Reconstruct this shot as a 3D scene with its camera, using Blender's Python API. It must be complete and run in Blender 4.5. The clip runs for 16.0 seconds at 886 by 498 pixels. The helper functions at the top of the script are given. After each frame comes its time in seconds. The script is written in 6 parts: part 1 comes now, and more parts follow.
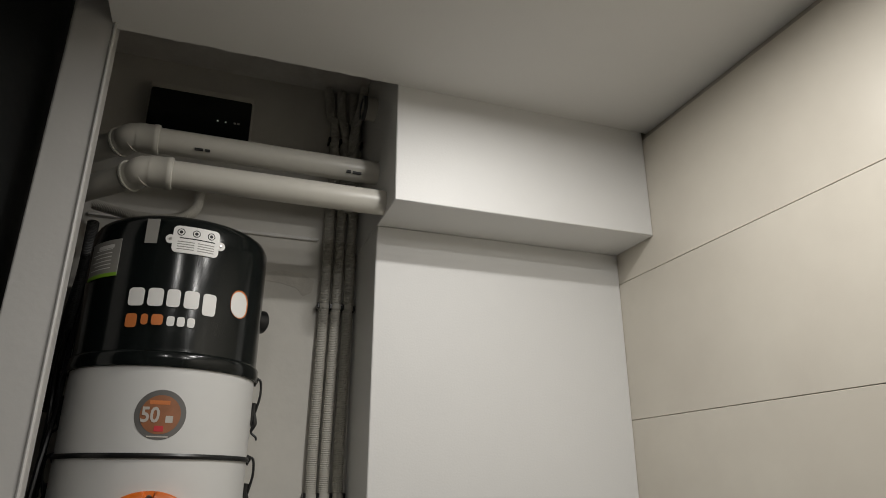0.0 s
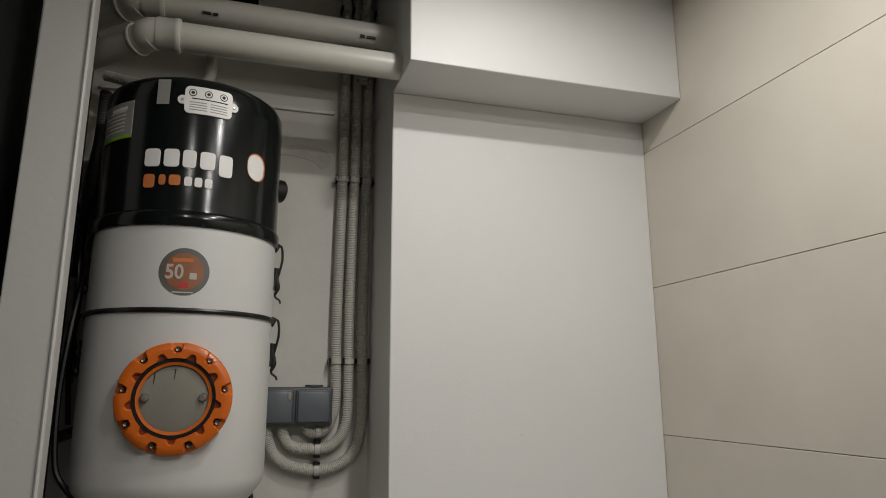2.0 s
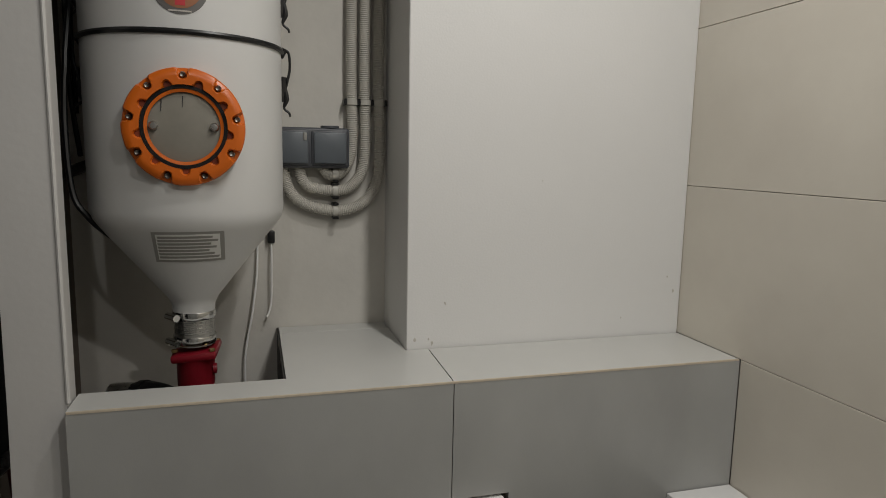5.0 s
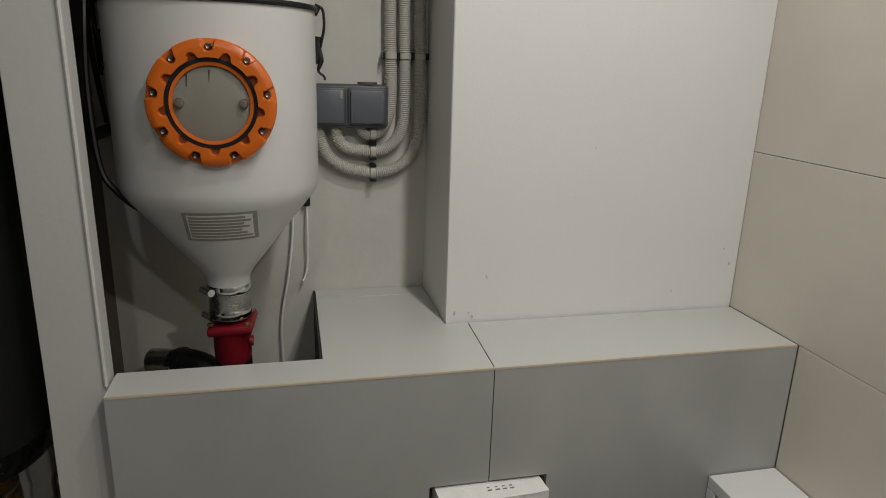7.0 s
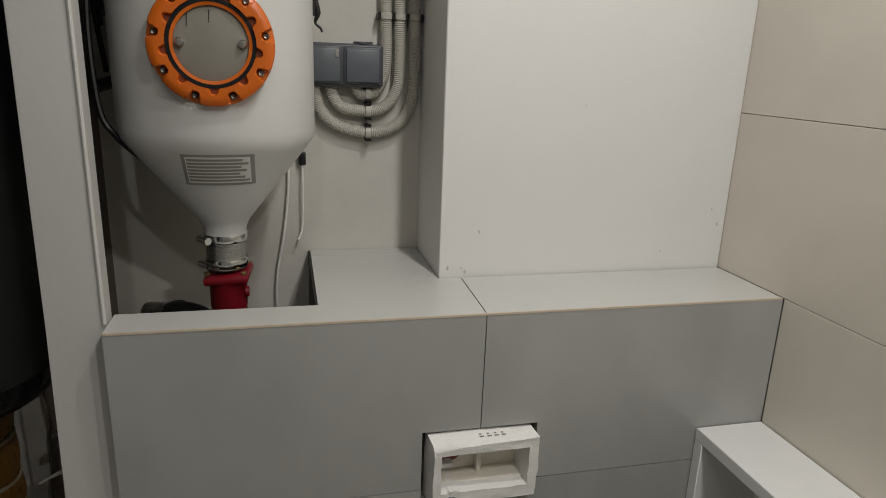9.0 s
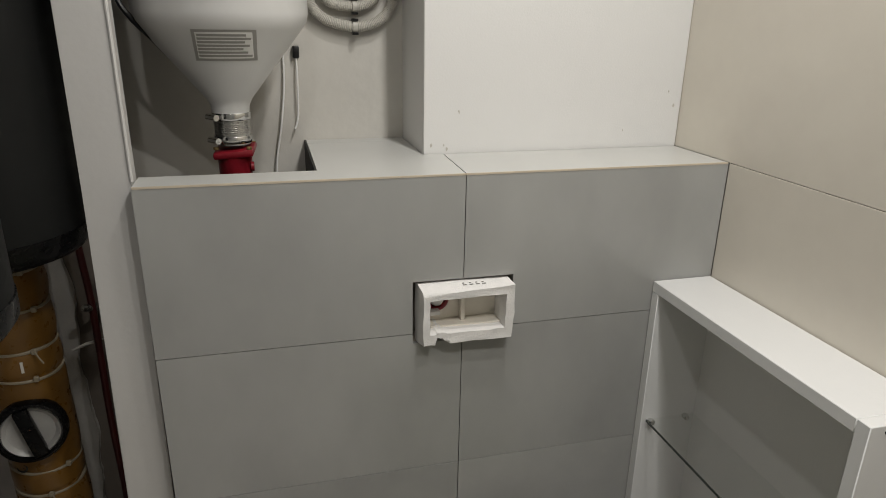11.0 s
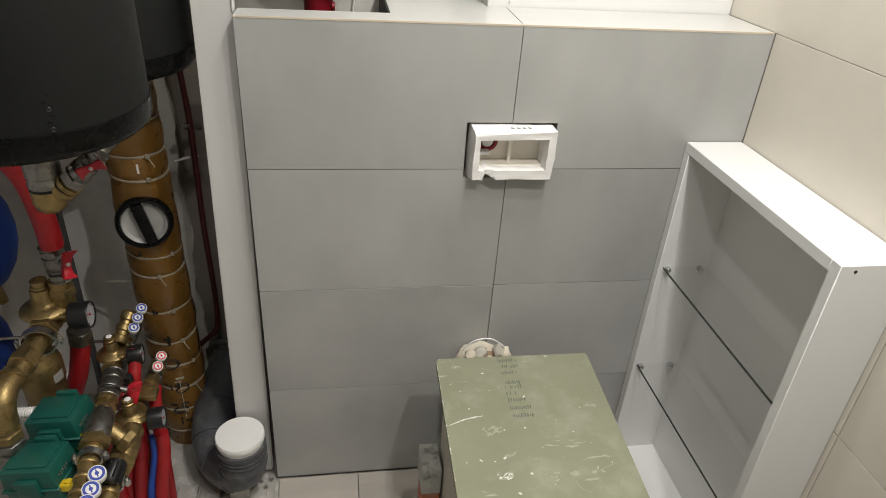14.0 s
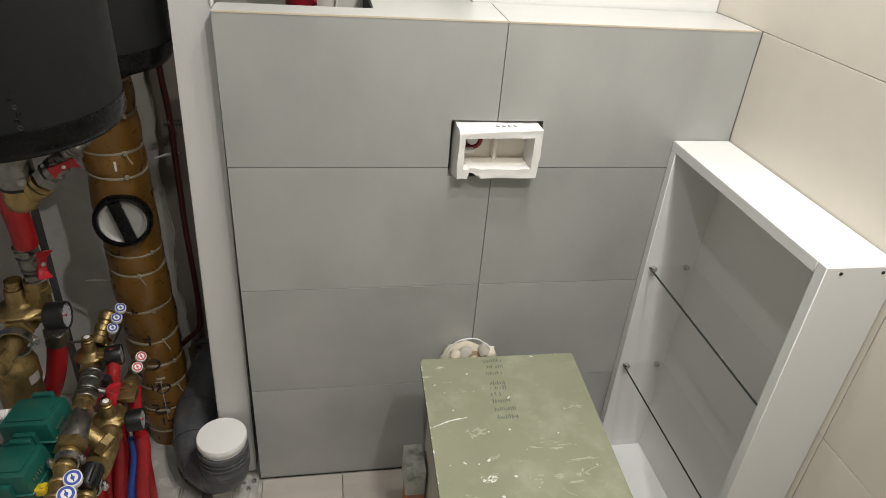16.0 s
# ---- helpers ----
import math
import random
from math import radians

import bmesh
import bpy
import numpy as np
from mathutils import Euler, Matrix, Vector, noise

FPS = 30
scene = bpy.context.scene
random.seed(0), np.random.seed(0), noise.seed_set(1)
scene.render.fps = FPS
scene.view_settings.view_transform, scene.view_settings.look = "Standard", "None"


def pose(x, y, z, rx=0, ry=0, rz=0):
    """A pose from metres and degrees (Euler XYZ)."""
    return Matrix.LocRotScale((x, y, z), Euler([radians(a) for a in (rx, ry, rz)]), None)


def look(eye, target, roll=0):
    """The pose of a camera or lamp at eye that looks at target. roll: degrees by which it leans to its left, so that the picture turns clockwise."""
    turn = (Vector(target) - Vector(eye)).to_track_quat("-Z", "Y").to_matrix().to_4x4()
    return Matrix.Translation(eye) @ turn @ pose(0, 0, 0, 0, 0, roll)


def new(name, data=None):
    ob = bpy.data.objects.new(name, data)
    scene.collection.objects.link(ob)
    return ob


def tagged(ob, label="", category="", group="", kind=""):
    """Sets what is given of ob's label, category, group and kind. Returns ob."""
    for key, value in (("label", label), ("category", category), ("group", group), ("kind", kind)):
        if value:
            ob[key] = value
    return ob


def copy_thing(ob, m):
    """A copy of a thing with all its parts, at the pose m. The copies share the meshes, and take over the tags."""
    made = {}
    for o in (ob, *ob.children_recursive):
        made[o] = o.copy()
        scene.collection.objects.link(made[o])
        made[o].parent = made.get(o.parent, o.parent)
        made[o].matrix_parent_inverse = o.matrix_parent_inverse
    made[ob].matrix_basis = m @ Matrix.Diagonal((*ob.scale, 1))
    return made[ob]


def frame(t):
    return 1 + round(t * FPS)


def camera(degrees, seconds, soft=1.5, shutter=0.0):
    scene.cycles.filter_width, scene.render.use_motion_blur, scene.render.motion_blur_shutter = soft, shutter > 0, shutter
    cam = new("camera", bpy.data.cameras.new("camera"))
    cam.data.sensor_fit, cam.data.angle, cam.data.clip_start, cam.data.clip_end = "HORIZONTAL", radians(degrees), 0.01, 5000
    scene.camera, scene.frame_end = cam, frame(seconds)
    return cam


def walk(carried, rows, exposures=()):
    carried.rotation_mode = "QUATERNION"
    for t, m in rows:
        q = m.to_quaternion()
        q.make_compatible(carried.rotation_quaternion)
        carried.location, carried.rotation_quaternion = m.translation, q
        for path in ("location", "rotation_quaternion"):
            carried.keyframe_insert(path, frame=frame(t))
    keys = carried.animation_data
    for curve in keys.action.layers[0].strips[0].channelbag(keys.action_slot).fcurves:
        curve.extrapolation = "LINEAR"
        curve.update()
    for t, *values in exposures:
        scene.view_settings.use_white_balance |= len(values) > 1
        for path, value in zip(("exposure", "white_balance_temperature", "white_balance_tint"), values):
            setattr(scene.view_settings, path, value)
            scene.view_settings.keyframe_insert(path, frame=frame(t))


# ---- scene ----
cam = camera(68.2, 16.0, soft=0.9)
PATH = [
    (0, (-0.317, -1.034, 1.684), (0.302, 0.743, 2.361), 0.1),
    (0.5, (-0.31, -1.03, 1.675), (0.307, 0.758, 2.325), -0.2),
    (1, (-0.301, -1.02, 1.654), (0.301, 0.79, 2.255), 0.3),
    (1.5, (-0.297, -1.007, 1.635), (0.298, 0.832, 2.151), 0.2),
    (2, (-0.297, -0.999, 1.608), (0.278, 0.872, 2.022), -0.2),
    (2.5, (-0.306, -0.982, 1.585), (0.283, 0.911, 1.845), -0.3),
    (3, (-0.299, -0.98, 1.555), (0.269, 0.934, 1.678), 0.2),
    (3.5, (-0.298, -0.974, 1.527), (0.272, 0.943, 1.513), 0.3),
    (4, (-0.301, -0.972, 1.517), (0.275, 0.939, 1.386), 0.4),
    (6.5, (-0.279, -0.862, 1.655), (0.186, 1.021, 1.165), 1.8),
    (7, (-0.285, -0.855, 1.656), (0.151, 1.016, 1.102), 1.7),
    (7.5, (-0.286, -0.854, 1.655), (0.144, 1.02, 1.107), 1.7),
    (8, (-0.29, -0.854, 1.653), (0.151, 1.021, 1.115), 1.8),
    (10.3, (-0.299, -1.009, 1.474), (0.172, 0.85, 0.907), 2.1),
    (10.5, (-0.307, -1.025, 1.481), (0.165, 0.819, 0.867), 1.7),
    (11, (-0.328, -1.074, 1.468), (0.16, 0.748, 0.804), 1.0),
    (11.5, (-0.326, -1.121, 1.464), (0.144, 0.677, 0.724), 2.3),
    (12, (-0.335, -1.152, 1.466), (0.108, 0.605, 0.62), 2.1),
    (12.5, (-0.334, -1.192, 1.468), (0.053, 0.536, 0.538), 3.2),
    (13, (-0.335, -1.226, 1.471), (-0.019, 0.479, 0.474), 3.1),
    (13.5, (-0.35, -1.257, 1.47), (-0.059, 0.434, 0.443), 3.9),
    (14, (-0.358, -1.267, 1.47), (-0.05, 0.431, 0.458), 4.0),
    (14.5, (-0.361, -1.262, 1.468), (-0.027, 0.436, 0.466), 4.5),
    (15, (-0.358, -1.259, 1.47), (-0.01, 0.433, 0.463), 4.7),
    (15.5, (-0.348, -1.258, 1.469), (-0.007, 0.43, 0.453), 4.7),
    (16, (-0.343, -1.248, 1.47), (-0.005, 0.436, 0.447), 4.6),
]
walk(cam, [(t, look(eye, target, roll)) for t, eye, target, roll in PATH],
     [(0, 0.17), (1.5, 0.15), (3.5, 0.12), (4.2, 0.14), (6.5, 0.28), (8, 0.33), (10.5, 0.76), (11.5, 1.02), (12.5, 1.37), (14, 1.65), (16, 1.66)])

# ---- light: recessed ceiling downlights, warm white, closed room ----
world = bpy.data.worlds.new("world")
world.use_nodes = True
world.node_tree.nodes["Background"].inputs[0].default_value = (0.9, 0.93, 1, 1)
world.node_tree.nodes["Background"].inputs[1].default_value = 0.0
scene.world = world
CEIL = 2.43
WARM = (1.0, 0.976, 0.938)


def downlight(x, y, watts):
    lamp = bpy.data.lights.new("downlight", "AREA")
    lamp.shape, lamp.size, lamp.energy, lamp.color = "DISK", 0.05, watts, WARM
    new("downlight", lamp).matrix_world = pose(x, y, CEIL - 0.03)


downlight(0.08, -0.34, 2.8)
downlight(0.15, -0.70, 2.7)
downlight(0.20, -1.20, 4.6)
downlight(-0.40, -1.10, 1.9)


# ---- materials ----
def mat(name, color, rough=0.5, metal=0.0, vary=0.06, scale=8.0, bump=0.0, bscale=200.0, rvary=0.1, coat=0.0,
        spec=0.5, transmission=0.0, tint2=None, island=0.0, fine=0.2, sss=0.0, stretch=(1, 1, 1)):
    m = bpy.data.materials.new(name)
    m.use_nodes = True
    nt = m.node_tree
    b = nt.nodes["Principled BSDF"]
    tc = nt.nodes.new("ShaderNodeTexCoord")
    mp = nt.nodes.new("ShaderNodeMapping")
    mp.inputs["Scale"].default_value = stretch
    nt.links.new(tc.outputs["Object"], mp.inputs["Vector"])
    n1 = nt.nodes.new("ShaderNodeTexNoise")
    n1.inputs["Scale"].default_value, n1.inputs["Detail"].default_value, n1.inputs["Roughness"].default_value = scale, 5, 0.55
    n2 = nt.nodes.new("ShaderNodeTexNoise")
    n2.inputs["Scale"].default_value, n2.inputs["Detail"].default_value = scale * 9, 3
    info = nt.nodes.new("ShaderNodeObjectInfo")
    off = nt.nodes.new("ShaderNodeVectorMath")
    off.operation = "SCALE"
    comb = nt.nodes.new("ShaderNodeCombineXYZ")
    for k in range(3):
        nt.links.new(info.outputs["Random"], comb.inputs[k])
    nt.links.new(comb.outputs[0], off.inputs[0])
    off.inputs["Scale"].default_value = 31.0
    add = nt.nodes.new("ShaderNodeVectorMath")
    nt.links.new(mp.outputs[0], add.inputs[0])
    nt.links.new(off.outputs[0], add.inputs[1])
    for n in (n1, n2):
        nt.links.new(add.outputs[0], n.inputs["Vector"])
    mixn = nt.nodes.new("ShaderNodeMix")
    mixn.data_type = "FLOAT"
    mixn.inputs[0].default_value = fine
    nt.links.new(n1.outputs[0], mixn.inputs[2])
    nt.links.new(n2.outputs[0], mixn.inputs[3])
    ramp = nt.nodes.new("ShaderNodeValToRGB")
    ramp.color_ramp.elements[0].position, ramp.color_ramp.elements[1].position = 0.0, 1.0
    vary = min(0.9, vary * 2.4)
    c2 = tint2 or [min(1, c * (1 + vary)) for c in color]
    ramp.color_ramp.elements[0].color = (*[c * (1 - vary) for c in color], 1)
    ramp.color_ramp.elements[1].color = (*c2, 1)
    nt.links.new(mixn.outputs[0], ramp.inputs[0])
    out = ramp.outputs[0]
    if island:
        hv = nt.nodes.new("ShaderNodeHueSaturation")
        mr = nt.nodes.new("ShaderNodeMapRange")
        mr.inputs[3].default_value, mr.inputs[4].default_value = 1 - island, 1 + island
        nt.links.new(info.outputs["Random"], mr.inputs[0])
        nt.links.new(mr.outputs[0], hv.inputs["Value"])
        nt.links.new(out, hv.inputs["Color"])
        out = hv.outputs[0]
    nt.links.new(out, b.inputs["Base Color"])
    rr = nt.nodes.new("ShaderNodeMapRange")
    rr.inputs[3].default_value, rr.inputs[4].default_value = max(0.02, rough - rvary), min(1, rough + rvary)
    nt.links.new(n2.outputs[0], rr.inputs[0])
    nt.links.new(rr.outputs[0], b.inputs["Roughness"])
    b.inputs["Metallic"].default_value = metal
    b.inputs["Specular IOR Level"].default_value = spec
    b.inputs["Coat Weight"].default_value = coat
    b.inputs["Transmission Weight"].default_value = transmission
    if sss:
        b.inputs["Subsurface Weight"].default_value = sss
        b.inputs["Subsurface Radius"].default_value = (0.02, 0.02, 0.018)
    if bump:
        n3 = nt.nodes.new("ShaderNodeTexNoise")
        n3.inputs["Scale"].default_value, n3.inputs["Detail"].default_value = bscale, 4
        nt.links.new(add.outputs[0], n3.inputs["Vector"])
        bp = nt.nodes.new("ShaderNodeBump")
        bp.inputs["Strength"].default_value, bp.inputs["Distance"].default_value = bump, 0.002
        nt.links.new(n3.outputs[0], bp.inputs["Height"])
        nt.links.new(bp.outputs[0], b.inputs["Normal"])
    return m


M_PAINT = mat("white_paint", (0.74, 0.735, 0.72), 0.55, vary=0.025, scale=3, bump=0.12, bscale=260)
M_CEIL = mat("ceiling_paint", (0.74, 0.73, 0.71), 0.7, vary=0.02, scale=3, bump=0.1, bscale=300)
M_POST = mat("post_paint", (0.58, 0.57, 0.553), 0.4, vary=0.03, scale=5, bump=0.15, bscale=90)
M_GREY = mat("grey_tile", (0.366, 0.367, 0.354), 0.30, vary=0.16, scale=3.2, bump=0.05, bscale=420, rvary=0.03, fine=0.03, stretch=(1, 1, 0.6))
# paler grey for the ledge: light falling on its top is in the colour
M_GREY_LIT = mat("grey_tile_lit_top", (0.54, 0.54, 0.518), 0.3, vary=0.05, scale=2.5, bump=0.03, bscale=500, rvary=0.03, fine=0.03)
M_EDGE = mat("tile_body_edge", (0.58, 0.50, 0.39), 0.7, vary=0.06, scale=30)
M_BEIGE = mat("beige_tile", (0.67, 0.622, 0.535), 0.36, vary=0.075, scale=2.6, bump=0.04, bscale=420, rvary=0.03, fine=0.06, tint2=(0.78, 0.735, 0.64))
M_GROUT = mat("grout", (0.42, 0.38, 0.33), 0.9, vary=0.1, scale=40, bump=0.4, bscale=600)
# near-black that stands in for the shade inside the wall cavity
M_CAVSHADE = mat("cavity_shade", (0.03, 0.028, 0.025), 0.9, vary=0.2, scale=10)
M_SCREED = mat("screed", (0.36, 0.34, 0.31), 0.85, vary=0.14, scale=7, bump=0.5, bscale=90)
M_FLOOR = mat("floor_tile", (0.40, 0.365, 0.32), 0.5, vary=0.1, scale=5, bump=0.1, bscale=150, stretch=(1, 5, 1), island=0.06)
M_SHAFT = mat("rough_plaster", (0.68, 0.66, 0.63), 0.8, vary=0.14, scale=7, bump=0.35, bscale=60)
M_NICHE = mat("niche_plaster", (0.60, 0.578, 0.53), 0.75, vary=0.07, scale=6, bump=0.3, bscale=60)
# plaster darkened in its colour to deepen the shade behind the post
M_POSTSHADE = mat("post_shaded_plaster", (0.17, 0.145, 0.12), 0.85, vary=0.15, scale=5, bump=0.5, bscale=50)
M_PATCH = mat("bare_plaster_patch", (0.54, 0.515, 0.465), 0.9, vary=0.12, scale=25, bump=0.4, bscale=120)
M_BLACK = mat("black_gloss_plastic", (0.005, 0.0068, 0.0066), 0.17, spec=0.38, vary=0.1, scale=12, rvary=0.04, bump=0.02, bscale=40)
M_BLACKM = mat("black_matt_plastic", (0.007, 0.007, 0.0075), 0.36, vary=0.2, scale=20)
M_TANK = mat("tank_jacket", (0.0080, 0.0085, 0.0083), 0.6, spec=0.22, vary=0.25, scale=6, bump=0.35, bscale=30)
M_WPLAST = mat("milky_plastic", (0.61, 0.608, 0.595), 0.42, vary=0.03, scale=4, sss=0.08, bump=0.05, bscale=60)
M_PVC = mat("pvc_pipe", (0.58, 0.56, 0.505), 0.35, vary=0.04, scale=9)
M_COND = mat("grey_conduit", (0.49, 0.47, 0.42), 0.5, vary=0.06, scale=14)
M_COND2 = mat("dark_conduit", (0.07, 0.07, 0.07), 0.5, vary=0.1, scale=14)
M_ORANGE = mat("orange_plastic", (0.60, 0.125, 0.009), 0.32, vary=0.06, scale=15, bump=0.1, bscale=150)
M_SMOKE = mat("window_plastic", (0.25, 0.235, 0.20), 0.07, vary=0.1, scale=14, coat=0.5, rvary=0.05)
M_STEEL = mat("steel", (0.56, 0.55, 0.53), 0.3, metal=1, vary=0.1, scale=30)
M_CHROME = mat("chrome", (0.65, 0.65, 0.64), 0.16, metal=1, vary=0.05, scale=20)
M_DULL = mat("nickel_valve", (0.28, 0.27, 0.25), 0.42, metal=1, vary=0.2, scale=30, bump=0.3, bscale=120)
M_BRASS = mat("brass", (0.36, 0.262, 0.115), 0.43, metal=0.9, vary=0.2, scale=22, bump=0.45, bscale=160, rvary=0.12)
M_REDV = mat("red_casting", (0.20, 0.008, 0.016), 0.35, vary=0.12, scale=20, bump=0.2, bscale=120)
M_REDP = mat("red_plastic", (0.40, 0.010, 0.020), 0.38, vary=0.1, scale=20)
M_REDF = mat("red_foam", (0.33, 0.010, 0.014), 0.38, vary=0.25, scale=14, bump=0.8, bscale=34)
M_BLUEF = mat("blue_foam", (0.02, 0.07, 0.36), 0.55, vary=0.14, scale=14, bump=0.4, bscale=50)
M_GREEN = mat("green_plastic", (0.008, 0.085, 0.065), 0.4, vary=0.1, scale=20)
M_YELLOW = mat("yellow_plastic", (0.75, 0.52, 0.02), 0.4, vary=0.06)
M_BROWN = mat("brown_sewer_pipe", (0.175, 0.082, 0.015), 0.30, vary=0.14, scale=7, bump=0.12, bscale=24, tint2=(0.24, 0.122, 0.026))
M_BROWNP = mat("brown_red_pipe", (0.055, 0.009, 0.008), 0.4, vary=0.15, scale=9)
M_GREYP = mat("grey_sewer_pipe", (0.075, 0.078, 0.084), 0.36, vary=0.1, scale=9)
M_CAPW = mat("cap_disc_grey", (0.36, 0.355, 0.34), 0.38, vary=0.1, scale=22, bump=0.15, bscale=90)
M_TIE = mat("cable_tie_nylon", (0.30, 0.26, 0.19), 0.45, vary=0.08, scale=40)
M_SWITCH = mat("switch_grey", (0.11, 0.125, 0.14), 0.4, vary=0.06, scale=30)
M_SWITCHD = mat("switch_frame_grey", (0.085, 0.09, 0.10), 0.45, vary=0.06, scale=30)
M_WHITE = mat("white_label", (0.78, 0.77, 0.75), 0.45, vary=0.02, scale=20)
M_DIAL = mat("gauge_dial", (0.42, 0.42, 0.44), 0.4, vary=0.05, scale=40)
M_BADGE = mat("badge_grey", (0.115, 0.11, 0.105), 0.5, vary=0.1)
M_BADGEO = mat("badge_orange", (0.27, 0.105, 0.045), 0.45, vary=0.15, scale=60)
M_BADGEW = mat("badge_white", (0.45, 0.42, 0.38), 0.5, vary=0.05)
M_CAP = mat("tank_cap_black", (0.003, 0.003, 0.0032), 0.28, spec=0.2, vary=0.2)
M_RUST = mat("dark_orange_recess", (0.20, 0.035, 0.006), 0.5, vary=0.1)
M_LABELG = mat("grey_label", (0.30, 0.29, 0.27), 0.5, vary=0.06, scale=40)
M_LABELO = mat("orange_label", (0.55, 0.17, 0.045), 0.45, vary=0.06, scale=40)
M_LIME = mat("lime_stripe", (0.25, 0.5, 0.03), 0.5)
M_INK = mat("ink", (0.015, 0.015, 0.015), 0.6)
M_GINK = mat("faded_ink", (0.135, 0.142, 0.11), 0.8, vary=0.3, scale=120)
M_BLUEL = mat("blue_print", (0.03, 0.06, 0.35), 0.45)
M_REDL = mat("red_print", (0.5, 0.03, 0.04), 0.45)
M_LAM = mat("white_laminate", (0.74, 0.74, 0.73), 0.42, vary=0.02, scale=6, bump=0.12, bscale=140, stretch=(1, 1, 0.15))
M_FOAM = mat("polystyrene", (0.80, 0.785, 0.765), 0.8, vary=0.05, scale=40, bump=0.6, bscale=260)
M_FOAMW = mat("old_plaster", (0.52, 0.50, 0.46), 0.75, vary=0.12, scale=18, bump=0.7, bscale=70)
M_CREAM = mat("cream_plastic", (0.80, 0.755, 0.665), 0.5, vary=0.05, scale=20)
M_BOARD = mat("green_plasterboard", (0.225, 0.235, 0.145), 0.75, vary=0.07, scale=6, bump=0.2, bscale=120, tint2=(0.30, 0.305, 0.215))
M_DUST = mat("plaster_splash", (0.68, 0.67, 0.62), 0.9, vary=0.1, scale=60, bump=0.5, bscale=200)
M_DUST2 = mat("thin_plaster_film", (0.37, 0.372, 0.285), 0.9, vary=0.12, scale=80, bump=0.4, bscale=200)
M_PAPER = mat("paper_core", (0.52, 0.49, 0.42), 0.85, vary=0.1, scale=40)
M_WOOD = mat("rough_wood", (0.33, 0.23, 0.14), 0.75, vary=0.25, scale=12, bump=0.4, bscale=90, stretch=(1, 1, 0.1))
M_TORN = mat("torn_cream_paper", (0.66, 0.60, 0.49), 0.85, vary=0.14, scale=30, bump=0.6, bscale=90)
M_STONE = mat("marbled_block", (0.46, 0.47, 0.43), 0.6, vary=0.25, scale=26, bump=0.2, bscale=60)
M_TERRA = mat("terracotta", (0.42, 0.14, 0.06), 0.7, vary=0.15, scale=14)


def weather(m, color, scale, lo, hi, amount, stretch=(1, 1, 1), detail=7):
    """Blotches of dust or tarnish with a shape of their own, laid over a material's colour."""
    nt = m.node_tree
    b = nt.nodes["Principled BSDF"]
    under = b.inputs["Base Color"].links[0].from_socket
    tc, mp, n = nt.nodes.new("ShaderNodeTexCoord"), nt.nodes.new("ShaderNodeMapping"), nt.nodes.new("ShaderNodeTexNoise")
    mp.inputs["Scale"].default_value, mp.inputs["Rotation"].default_value = stretch, (0.2, 0.1, 0.5)
    n.inputs["Scale"].default_value, n.inputs["Detail"].default_value, n.inputs["Roughness"].default_value = scale, detail, 0.62
    nt.links.new(tc.outputs["Object"], mp.inputs["Vector"])
    nt.links.new(mp.outputs[0], n.inputs["Vector"])
    mr, mix = nt.nodes.new("ShaderNodeMapRange"), nt.nodes.new("ShaderNodeMix")
    for k, v in ((1, lo), (2, hi), (3, 0.0), (4, amount)):
        mr.inputs[k].default_value = v
    nt.links.new(n.outputs[0], mr.inputs[0])
    mix.data_type = "RGBA"
    nt.links.new(mr.outputs[0], mix.inputs[0])
    nt.links.new(under, mix.inputs[6])
    mix.inputs[7].default_value = (*color, 1)
    nt.links.new(mix.outputs[2], b.inputs["Base Color"])


weather(M_BEIGE, (0.57, 0.52, 0.45), 5, 0.30, 0.80, 0.5, (1, 1, 1), 4)
weather(M_BOARD, (0.40, 0.40, 0.31), 9, 0.50, 0.72, 0.55)
weather(M_BOARD, (0.55, 0.54, 0.46), 30, 0.63, 0.70, 0.6, (0.35, 1.6, 1))
weather(M_BROWN, (0.07, 0.038, 0.012), 9, 0.54, 0.72, 0.5)
weather(M_BROWN, (0.30, 0.22, 0.12), 45, 0.68, 0.76, 0.3)
weather(M_BRASS, (0.13, 0.09, 0.04), 45, 0.50, 0.68, 0.6)
weather(M_DULL, (0.08, 0.07, 0.055), 50, 0.5, 0.66, 0.6)
weather(M_GREYP, (0.22, 0.21, 0.19), 22, 0.54, 0.74, 0.45)
weather(M_SHAFT, (0.34, 0.32, 0.29), 5, 0.52, 0.72, 0.35)
weather(M_SHAFT, (0.72, 0.71, 0.69), 14, 0.56, 0.66, 0.6, (1, 1, 0.25))
weather(M_STONE, (0.13, 0.12, 0.10), 11, 0.54, 0.62, 0.7)
weather(M_STONE, (0.40, 0.17, 0.10), 8, 0.60, 0.68, 0.6)
weather(M_TERRA, (0.30, 0.30, 0.27), 14, 0.46, 0.62, 0.7)
weather(M_SCREED, (0.62, 0.60, 0.56), 16, 0.52, 0.66, 0.6)
M_LED = bpy.data.materials.new("indicator_light")
M_LED.use_nodes = True
M_LED.node_tree.nodes["Principled BSDF"].inputs["Emission Color"].default_value = (0.8, 1, 0.7, 1)
M_LED.node_tree.nodes["Principled BSDF"].inputs["Emission Strength"].default_value = 0.5


